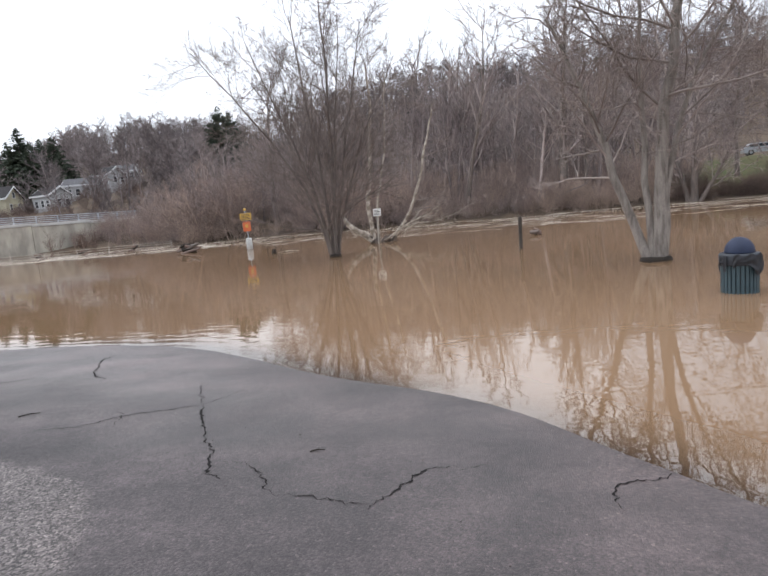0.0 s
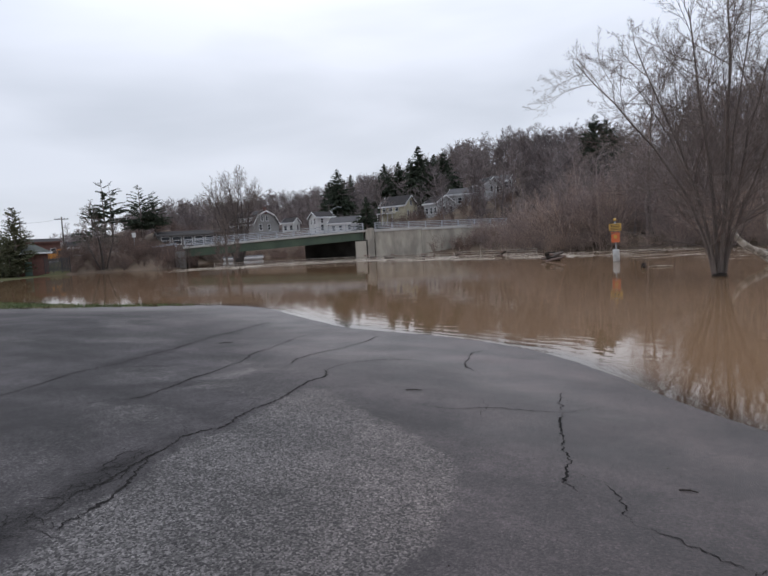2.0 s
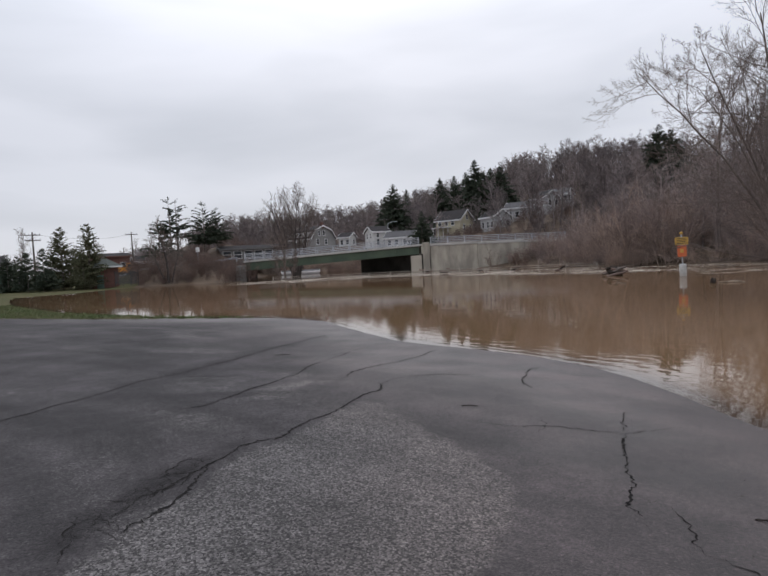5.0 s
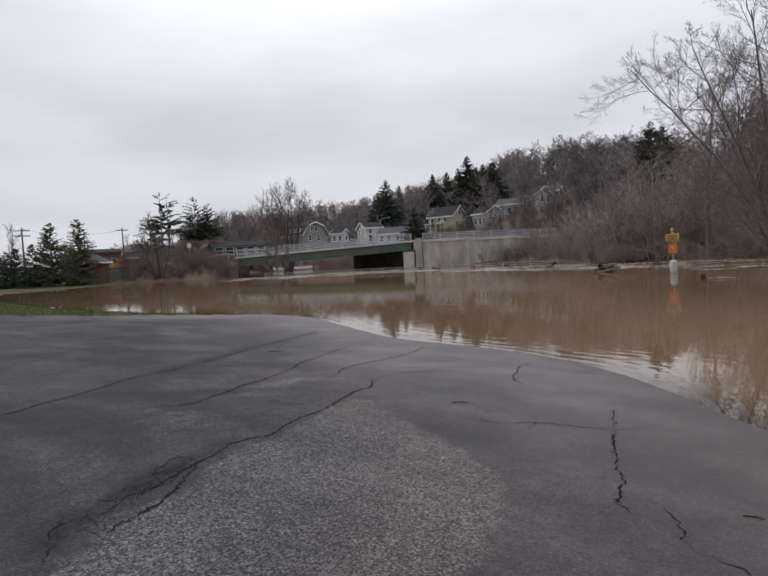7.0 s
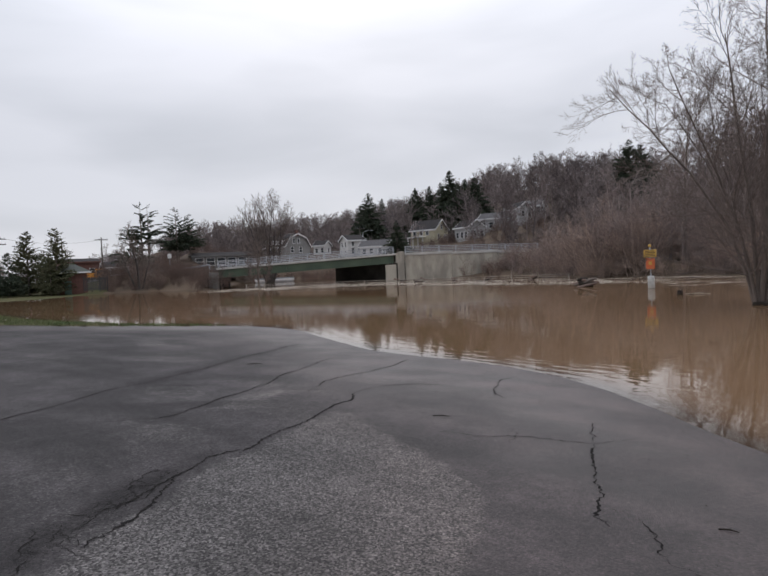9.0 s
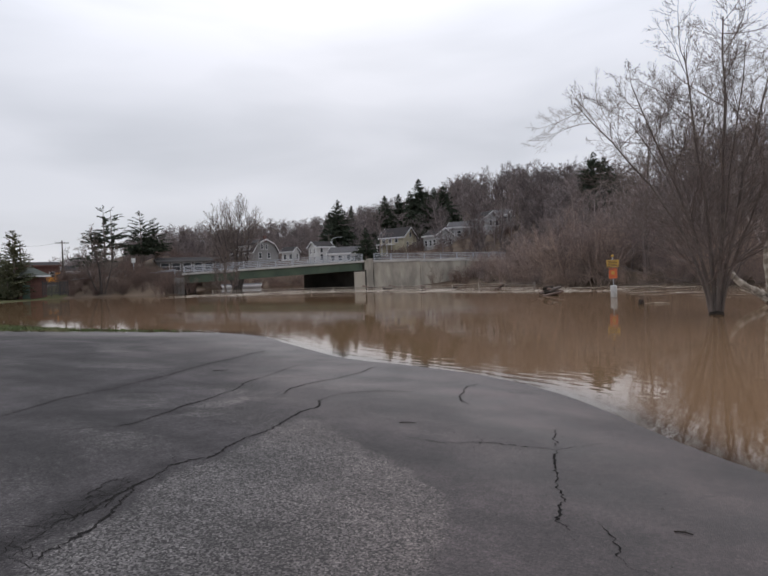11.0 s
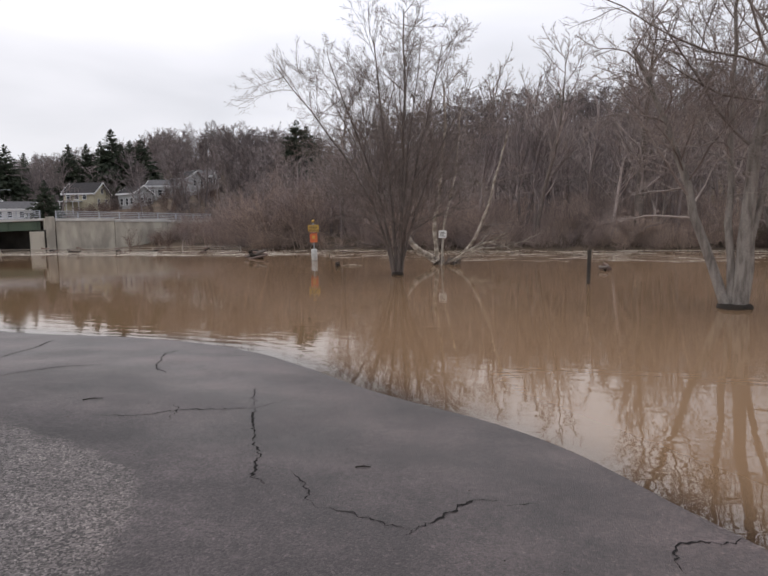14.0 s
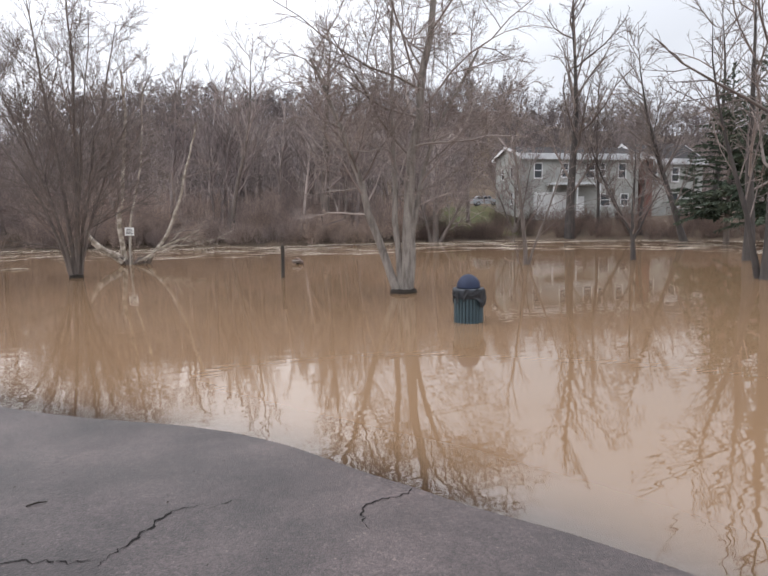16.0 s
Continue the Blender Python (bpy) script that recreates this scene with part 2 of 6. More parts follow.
CREST_AZ = [-180, -110, -70, -54, -47, -34, -17, 0, 9, 18, 26, 34, 41, 45, 54, 58, 62, 66, 70, 180]
CREST_EL = [0.5, 3.5, 7.5, 8.6, 9.6, 11.6, 12.0, 10.6, 9.0, 8.4, 7.4, 5.6, 4.7, 4.5, 4.0, 3.4, 2.5, 1.4, 0.8, 0.5]
CREST_D = [400, 260, 240, 240, 240, 240, 240, 240, 245, 250, 270, 330, 400, 420, 450, 420, 400, 420, 500, 400]
FOOT_D = [200, 110, 95, 105, 105, 95, 85, 85, 85, 90, 100, 135, 170, 180, 210, 220, 230, 280, 300, 200]
TREE_TOP = 12.0


def ground_z(x, y):
    x, y = np.asarray(x, dtype=float), np.asarray(y, dtype=float)
    s = signed_distance(x, y, WATER)
    d, az = np.hypot(x, y), np.degrees(np.arctan2(-x, y))
    near = np.clip(0.045 * s, 0, 0.30) + 0.03 * smooth(8, 30, s)
    wet = -np.minimum(1.1, 0.05 * -s)
    crest = np.interp(az, CREST_AZ, CREST_D) * np.tan(np.radians(np.interp(az, CREST_AZ, CREST_EL))) + 1.9 - TREE_TOP
    crest = np.maximum(crest, 0.5)
    climb = smooth(np.interp(az, CREST_AZ, FOOT_D), np.interp(az, CREST_AZ, CREST_D) * 1.02, d)
    bank = np.interp(az, [-180, -60, -30, 30, 50, 54, 62, 65, 180], [2.2, 2.2, 1.5, 1.5, 1.5, 3.0, 2.6, 0.9, 0.9])
    rise = np.interp(az, [-180, 30, 50, 54, 62, 65, 180], [0.28, 0.28, 0.25, 0.35, 0.3, 0.022, 0.022])
    start = np.interp(az, [36, 41, 53, 57], [96, 122, 122, 96])
    terrace = 4.6 * smooth(start, np.maximum(start + 16, 135), d) * np.interp(az, [14, 20, 55, 60], [0, 1, 1, 0])
    terrace = terrace + 2.6 * smooth(58, 95, d) * np.interp(az, [-38, -35, -25, -20], [0, 1, 1, 0])
    far = np.minimum(bank, rise * np.maximum(s, 0)) + crest * climb + terrace + 0.35 * ripple(x, y, 0.11) * smooth(10, 30, s)
    away = smooth(30, 45, d)
    return np.where(s < 0, wet, near * (1 - away) + far * away)


def gz(x, y):
    return float(ground_z(np.array([x]), np.array([y]))[0])


def sheet(us, vs, f):
    """A grid over us and vs: points and quads. f maps the grids to x, y, z."""
    u, v = np.meshgrid(us, vs, indexing="ij")
    p = np.stack([c.ravel() for c in f(u, v)], axis=1)
    i, j = np.meshgrid(np.arange(len(us) - 1), np.arange(len(vs) - 1), indexing="ij")
    a = (i * len(vs) + j).ravel()
    return p, np.stack([a, a + len(vs), a + len(vs) + 1, a + 1], axis=1)


def ground_place(r, a):
    x, y = -r * np.sin(a), r * np.cos(a)
    return x, y, ground_z(x, y) - 0.03


radii = np.concatenate([[0.0], np.geomspace(1.5, 1200, 150)])
verts, quads = sheet(radii, np.radians(np.linspace(-180, 180, 361)), ground_place)
ground = new("ground", mesh_from("ground", verts, quads, M["soil"], True))
tagged(ground, "brown leaf-littered ground rising to a wooded hill", "ground", kind="structure")

# ------------------------------------------------------------------ water
def water_material():
    m = bpy.data.materials.new("muddy_flood_water")
    m.use_nodes = True
    n, l = m.node_tree.nodes, m.node_tree.links
    n.clear()
    out = n.new("ShaderNodeOutputMaterial")
    co = n.new("ShaderNodeTexCoord")
    # silt: brown scatter, more of it where the water is deeper
    at = n.new("ShaderNodeAttribute")
    at.attribute_name = "depth"
    silt = n.new("ShaderNodeBsdfDiffuse")
    no = n.new("ShaderNodeTexNoise")
    no.inputs["Scale"].default_value, no.inputs["Detail"].default_value = 0.12, 4
    l.new(co.outputs["Object"], no.inputs["Vector"])
    ramp = n.new("ShaderNodeValToRGB")
    ramp.color_ramp.elements[0].position, ramp.color_ramp.elements[0].color = 0.35, (0.196, 0.121, 0.069, 1)
    ramp.color_ramp.elements[1].position, ramp.color_ramp.elements[1].color = 0.65, (0.222, 0.138, 0.079, 1)
    l.new(no.outputs[0], ramp.inputs[0])
    l.new(ramp.outputs[0], silt.inputs["Color"])
    clear = n.new("ShaderNodeBsdfTransparent")
    clear.inputs["Color"].default_value = (0.86, 0.76, 0.66, 1)
    body = n.new("ShaderNodeMixShader")
    l.new(at.outputs["Fac"], body.inputs[0])
    l.new(clear.outputs[0], body.inputs[1])
    l.new(silt.outputs[0], body.inputs[2])
    # ripples
    mp = n.new("ShaderNodeMapping")
    mp.inputs["Rotation"].default_value, mp.inputs["Scale"].default_value = (0, 0, radians(25)), (0.55, 1.6, 1)
    l.new(co.outputs["Object"], mp.inputs["Vector"])
    r1, r2 = n.new("ShaderNodeTexNoise"), n.new("ShaderNodeTexNoise")
    r1.inputs["Scale"].default_value, r1.inputs["Detail"].default_value = 4.2, 1
    r2.inputs["Scale"].default_value, r2.inputs["Detail"].default_value = 0.6, 2
    l.new(mp.outputs[0], r1.inputs["Vector"])
    l.new(co.outputs["Object"], r2.inputs["Vector"])
    mul = n.new("ShaderNodeMath")
    mul.operation = "MULTIPLY"
    l.new(r1.outputs[0], mul.inputs[0])
    l.new(r2.outputs[0], mul.inputs[1])
    # wavelets that lap parallel to the shore
    off, lap = n.new("ShaderNodeAttribute"), n.new("ShaderNodeAttribute")
    off.attribute_name, lap.attribute_name = "offshore", "lapping"
    bend = n.new("ShaderNodeMath")
    bend.operation = "MULTIPLY_ADD"
    bend.inputs[1].default_value = 19.0
    wob = n.new("ShaderNodeMath")
    wob.operation = "MULTIPLY"
    wob.inputs[1].default_value = 22.0
    l.new(r2.outputs[0], wob.inputs[0])
    l.new(off.outputs["Fac"], bend.inputs[0])
    l.new(wob.outputs[0], bend.inputs[2])
    sine = n.new("ShaderNodeMath")
    sine.operation = "SINE"
    l.new(bend.outputs[0], sine.inputs[0])
    lapped = n.new("ShaderNodeMath")
    lapped.operation = "MULTIPLY"
    l.new(sine.outputs[0], lapped.inputs[0])
    l.new(lap.outputs["Fac"], lapped.inputs[1])
    total = n.new("ShaderNodeMath")
    l.new(mul.outputs[0], total.inputs[0])
    l.new(lapped.outputs[0], total.inputs[1])
    bu = n.new("ShaderNodeBump")
    bu.inputs["Strength"].default_value, bu.inputs["Distance"].default_value = 0.5, 0.0052
    l.new(total.outputs[0], bu.inputs["Height"])
    gl = n.new("ShaderNodeBsdfGlossy")
    gl.inputs["Roughness"].default_value = 0.01
    l.new(bu.outputs[0], gl.inputs["Normal"])
    fr = n.new("ShaderNodeFresnel")
    fr.inputs["IOR"].default_value = 1.95
    l.new(bu.outputs[0], fr.inputs["Normal"])
    mx = n.new("ShaderNodeMixShader")
    l.new(fr.outputs[0], mx.inputs[0])
    l.new(body.outputs[0], mx.inputs[1])
    l.new(gl.outputs[0], mx.inputs[2])
    l.new(mx.outputs[0], out.inputs[0])
    return m


def water_place(r, a):
    x, y = -r * np.sin(a), r * np.cos(a)
    return x, y, np.zeros_like(x)


verts, quads = sheet(np.concatenate([np.geomspace(2.0, 16, 230), np.geomspace(16.3, 150, 80)]), np.radians(np.linspace(-125, 85, 480)), water_place)
s = signed_distance(verts[:, 0], verts[:, 1], WATER)
keep = (s[quads] < 1.0).any(axis=1)
water_mesh = mesh_from("water", verts, quads[keep], water_material(), True)
murk = water_mesh.attributes.new("depth", "FLOAT", "POINT")
murk.data.foreach_set("value", (1 - 0.8 * np.exp(-np.clip(-s, 0, None) / 0.5)).astype(np.float32))
for key, value in (("offshore", np.clip(-s, 0, 12)), ("lapping", 0.16 * np.exp(-np.clip(-s, 0, None) / 2.0) * smooth(0, 6, 4 - verts[:, 0]))):
    extra = water_mesh.attributes.new(key, "FLOAT", "POINT")
    extra.data.foreach_set("value", value.astype(np.float32))
tagged(new("water", water_mesh), "brown muddy flood water reflecting trees and sky", "water", kind="structure")


# ------------------------------------------------------------------ car park asphalt
def asphalt_material():
    m = bpy.data.materials.new("worn_asphalt")
    m.use_nodes = True
    n, l = m.node_tree.nodes, m.node_tree.links
    b = n["Principled BSDF"]
    co = n.new("ShaderNodeTexCoord")

    def noise_at(scale, detail=4.0, rough=0.55):
        t = n.new("ShaderNodeTexNoise")
        t.inputs["Scale"].default_value, t.inputs["Detail"].default_value, t.inputs["Roughness"].default_value = scale, detail, rough
        l.new(co.outputs["Object"], t.inputs["Vector"])
        return t.outputs[0]

    def attribute(name):
        a = n.new("ShaderNodeAttribute")
        a.attribute_name = name
        return a.outputs["Fac"]

    def mixed(fac, a, c):
        x = n.new("ShaderNodeMix")
        x.data_type = "RGBA"
        for socket, value in ((0, fac), (6, a), (7, c)):
            if isinstance(value, tuple):
                x.inputs[socket].default_value = (*value, 1)
            else:
                l.new(value, x.inputs[socket])
        return x.outputs[2]

    def summed(a, b, scale=1.0, shift=0.0):
        """a + b * scale + shift."""
        x, y = n.new("ShaderNodeMath"), n.new("ShaderNodeMath")
        x.operation = "MULTIPLY_ADD"
        l.new(b, x.inputs[0])
        x.inputs[1].default_value, x.inputs[2].default_value = scale, shift
        l.new(a, y.inputs[0])
        l.new(x.outputs[0], y.inputs[1])
        return y.outputs[0]

    def stepped(value, low, high, to_low=0.0, to_high=1.0):
        x = n.new("ShaderNodeMapRange")
        x.interpolation_type = "SMOOTHSTEP"
        x.inputs["From Min"].default_value, x.inputs["From Max"].default_value = low, high
        x.inputs["To Min"].default_value, x.inputs["To Max"].default_value = to_low, to_high
        l.new(value, x.inputs["Value"])
        return x.outputs[0]

    ramp = n.new("ShaderNodeValToRGB")
    ramp.color_ramp.elements[0].position, ramp.color_ramp.elements[0].color = 0.38, (0.0175, 0.0155, 0.0165, 1)
    ramp.color_ramp.elements[1].position, ramp.color_ramp.elements[1].color = 0.66, (0.040, 0.0355, 0.0375, 1)
    l.new(noise_at(0.9, 6), ramp.inputs[0])
    stones = n.new("ShaderNodeTexVoronoi")
    stones.inputs["Scale"].default_value = 75
    l.new(co.outputs["Object"], stones.inputs["Vector"])
    lone = n.new("ShaderNodeSeparateColor")
    l.new(stones.outputs["Color"], lone.inputs[0])
    grit = n.new("ShaderNodeValToRGB")
    grit.color_ramp.elements[0].position, grit.color_ramp.elements[0].color = 0.15, (0.022, 0.020, 0.020, 1)
    grit.color_ramp.elements[1].position, grit.color_ramp.elements[1].color = 0.9, (0.115, 0.107, 0.105, 1)
    l.new(lone.outputs[0], grit.inputs[0])
    tilt = n.new("ShaderNodeMapping")
    tilt.inputs["Rotation"].default_value, tilt.inputs["Scale"].default_value = (0, 0, radians(28)), (0.22, 1.3, 1)
    l.new(co.outputs["Object"], tilt.inputs["Vector"])
    streaks = n.new("ShaderNodeTexNoise")
    streaks.inputs["Scale"].default_value, streaks.inputs["Detail"].default_value = 1.1, 6
    l.new(tilt.outputs[0], streaks.inputs["Vector"])
    # the binder is worn off in ragged-edged patches; between them it goes stone by stone
    worn = attribute("wear")
    ragged = summed(summed(worn, noise_at(4.5, 5, 0.65), 0.8, -0.4), noise_at(24, 3, 0.7), 0.5, -0.25)
    worn = summed(stepped(ragged, 0.36, 0.62, 0.0, 0.62), worn, 0.38)
    worn = summed(worn, stepped(lone.outputs[1], 0.8, 0.92, 0.0, 0.22))
    color = mixed(worn, ramp.outputs[0], grit.outputs[0])
    color = shade_by(n, l, color, lone.outputs[2], 0.35)
    color = shade_by(n, l, color, noise_at(140, 2), 0.7)
    color = shade_by(n, l, color, noise_at(38, 3, 0.7), 0.85)
    color = shade_by(n, l, color, noise_at(11, 4, 0.7), 0.6)
    color = shade_by(n, l, color, streaks.outputs[0], 0.95)
    color = shade_by(n, l, color, noise_at(2.6, 5, 0.65), 0.45)
    color = shade_by(n, l, color, noise_at(0.33, 3), 0.22)
    tar = n.new("ShaderNodeMix")
    tar.data_type, tar.blend_type = "RGBA", "MULTIPLY"
    tar.inputs[7].default_value = (0.36, 0.34, 0.35, 1)
    l.new(attribute("crazed"), tar.inputs[0])
    l.new(color, tar.inputs[6])
    color = tar.outputs[2]
    wet = attribute("wet")
    damp = n.new("ShaderNodeMix")
    damp.data_type, damp.blend_type = "RGBA", "MULTIPLY"
    damp.inputs[0].default_value = 1.0
    damp.inputs[7].default_value = (1.5, 1.2, 1.08, 1)
    l.new(color, damp.inputs[6])
    color = mixed(wet, color, damp.outputs[2])
    l.new(color, b.inputs["Base Color"])
    ro = n.new("ShaderNodeMapRange")
    ro.inputs["To Min"].default_value, ro.inputs["To Max"].default_value = 0.88, 0.48
    l.new(wet, ro.inputs["Value"])
    l.new(ro.outputs[0], b.inputs["Roughness"])
    sp = n.new("ShaderNodeMapRange")
    sp.inputs["To Min"].default_value, sp.inputs["To Max"].default_value = 0.3, 0.5
    l.new(wet, sp.inputs["Value"])
    l.new(sp.outputs[0], b.inputs["Specular IOR Level"])
    height = n.new("ShaderNodeMath")
    height.operation = "MULTIPLY_ADD"
    l.new(stones.outputs["Distance"], height.inputs[0])
    height.inputs[1].default_value = -0.8
    l.new(noise_at(110, 3), height.inputs[2])
    bu = n.new("ShaderNodeBump")
    bu.inputs["Distance"].default_value = 0.004
    st = n.new("ShaderNodeMapRange")
    st.inputs["To Min"].default_value, st.inputs["To Max"].default_value = 0.85, 0.6
    l.new(wet, st.inputs["Value"])
    l.new(st.outputs[0], bu.inputs["Strength"])
    l.new(height.outputs[0], bu.inputs["Height"])
    l.new(bu.outputs[0], b.inputs["Normal"])
    return m


def blob(x, y, cx, cy, rx, ry, turn, soft=0.35):
    c, s_ = math.cos(radians(turn)), math.sin(radians(turn))
    u, v = ((x - cx) * c + (y - cy) * s_) / rx, (-(x - cx) * s_ + (y - cy) * c) / ry
    d = np.hypot(u, v) + 0.16 * ripple(x, y, 3.1) + 0.07 * ripple(y, x, 9.0)
    return smooth(1 + soft, 1 - soft, d)


xs = np.concatenate([np.linspace(-70, -12, 60)[:-1], np.arange(-12, 3.4, 0.11), np.linspace(3.4, 14, 18)])
ys = np.concatenate([np.linspace(-30, 0, 24)[:-1], np.arange(0, 12.2, 0.11), np.linspace(12.2, 19, 16)])
LAWN_EDGE = ([-80, -31, -26, -22.2, -18.1, -15.6, -12], [-3.0, 9.7, 10.9, 12.1, 13.4, 15.5, 30])
verts, quads = sheet(xs, ys, lambda u, v: (u, v, ground_z(u, v) + 0.012 * ripple(u, v, 0.9)))
s = signed_distance(verts[:, 0], verts[:, 1], WATER)
inside = (s > -4.5) & (verts[:, 1] < np.interp(verts[:, 0], *LAWN_EDGE) + 0.12 * ripple(verts[:, 0], verts[:, 1], 2.0))
asphalt_mesh = mesh_from("pavement", verts, quads[inside[quads].all(axis=1)], asphalt_material(), True)
X, Y = verts[:, 0], verts[:, 1]
def area(points, soft, ragged=0.06):
    """1 inside an outline, fading to 0 across its edge."""
    return smooth(soft, -soft, signed_distance(X, Y, np.array(points)) + ragged * ripple(X, Y, 6.0))


def band(points, half):
    """1 along a line, fading to 0 at half a width."""
    p = np.array(points + points[-2:0:-1])
    return smooth(half, half * 0.3, np.abs(signed_distance(X, Y, p)) + 0.05 * ripple(X, Y, 4.0))


wear = 0.82 * area([(-3.6, 1.6), (-3.98, 2.38), (-4.28, 2.8), (-4.36, 3.57), (-4.57, 4.37), (-4.3, 4.6), (-3.65, 4.62), (-3.16, 4.52), (-2.68, 4.3), (-2.29, 4.02), (-2.03, 3.72), (-1.8, 3.3), (-1.6, 1.5), (-3.3, 1.0)], 0.16)
wear += 0.42 * area([(-4.5, 4.2), (-4.84, 5.2), (-4.54, 5.31), (-4.12, 5.11), (-3.6, 4.7), (-4.0, 4.4)], 0.15) * (1 - wear)
wear += 0.12 * blob(X, Y, -5.4, 2.6, 0.5, 1.1, 30)
wear += 0.22 * blob(X, Y, -12.5, 6.2, 2.2, 0.5, 20) + 0.2 * blob(X, Y, -16, 9.0, 3.5, 0.6, 15) + 0.2 * blob(X, Y, -10.5, 2.5, 1.6, 0.9, 0)
wear += 0.38 * area([(-7.67, 4.13), (-8.62, 4.99), (-7.58, 5.36), (-7.15, 5.22), (-6.62, 4.35), (-7.28, 4.05)], 0.12)
wear += 0.42 * area([(-6.19, 4.2), (-6.51, 5.16), (-6.32, 5.63), (-5.83, 5.09), (-5.84, 4.45)], 0.1)
wear += 0.4 * area([(-14.02, 7.67), (-15.93, 9.04), (-14.83, 9.63), (-13.3, 8.33)], 0.2)
crazed = area([(-4.66, 3.25), (-4.40, 2.68), (-4.1, 2.0), (-3.7, 1.3), (-3.9, 1.1), (-4.35, 1.9), (-4.56, 2.6)], 0.12)
# dark sealed seam and the darker drag marks beside it
crazed = np.maximum(crazed, 0.75 * band([(-8.75, 5.07), (-8.99, 5.67), (-9.21, 6.44), (-9.83, 7.74), (-10.09, 8.79), (-10.8, 10.42)], 0.34))
crazed = np.maximum(crazed, 0.55 * band([(-7.77, 3.43), (-6.67, 4.24), (-5.89, 5.06)], 0.3))
crazed = np.maximum(crazed, 0.3 * band([(-11.5, 3.2), (-12.6, 5.2), (-14.5, 7.2), (-18, 9.4)], 0.5))
wear = wear * (1 - 0.9 * crazed)
wear += smooth(1.5, 4.5, s) * (0.18 + 0.26 * np.clip(ripple(X * 0.45, Y * 1.7, 2.1) + 0.5 * ripple(Y, X, 1.3), -0.5, 1.2))
at_ = asphalt_mesh.attributes.new("wear", "FLOAT", "POINT")
at_.data.foreach_set("value", np.clip(wear, 0, 1).astype(np.float32))
at_ = asphalt_mesh.attributes.new("crazed", "FLOAT", "POINT")
at_.data.foreach_set("value", np.clip(crazed, 0, 1).astype(np.float32))
wetness = smooth(5.0, 0.2, s + 0.5 * ripple(X, Y, 1.1)) + 0.35 * blob(X, Y, -4.5, 6.5, 3.2, 1.6, -20, 0.6)
wetness = wetness * np.clip(0.92 + 0.06 * ripple(X * 0.5, Y * 1.6, 1.9) + 0.08 * ripple(Y, X, 4.3), 0.6, 1.0)
at_ = asphalt_mesh.attributes.new("wet", "FLOAT", "POINT")
at_.data.foreach_set("value", np.clip(wetness, 0, 1).astype(np.float32))
pavement = tagged(new("pavement", asphalt_mesh), "worn grey asphalt car park running down into the flood", "car park", kind="structure")


def crack(points, width, seed, name="asphalt_crack"):
    """A jagged open crack: a dark ribbon of uneven width, a hair above the asphalt."""
    rng = np.random.default_rng(seed)
    p = np.array(points, dtype=float)
    t = np.concatenate([[0], np.cumsum(np.hypot(*np.diff(p, axis=0).T))])
    q = np.arange(0, t[-1], 0.028)
    x, y = np.interp(q, t, p[:, 0]), np.interp(q, t, p[:, 1])
    dx, dy = np.gradient(x), np.gradient(y)
    ln = np.hypot(dx, dy) + 1e-9
    nx, ny = -dy / ln, dx / ln
    walk_ = np.cumsum(rng.normal(0, 0.012, len(q)))
    walk_ -= np.interp(q, [0, q[-1]], [walk_[0], walk_[-1]])
    walk_ = np.clip(walk_, -0.05, 0.05) + rng.normal(0, 0.009, len(q))
    half = width / 2 * (0.25 + rng.random(len(q)) * 1.3) * (0.95 + 0.3 * np.sin(q * 3.1 + seed)) * np.minimum(1, np.minimum(q, q[-1] - q) / 0.25 + 0.15)
    vs = []
    for sgn in (-1, 1):
        px_, py_ = x + nx * (walk_ + sgn * half), y + ny * (walk_ + sgn * half)
        vs.append(np.stack([px_, py_, ground_z(px_, py_) + 0.012 * ripple(px_, py_, 0.9) + 0.004], axis=1))
    k = len(q)
    f = [(i, i + 1, k + i + 1, k + i) for i in range(k - 1)]
    return part(name, mesh_from(name, np.concatenate(vs), f, M["crack"]), None, pavement)


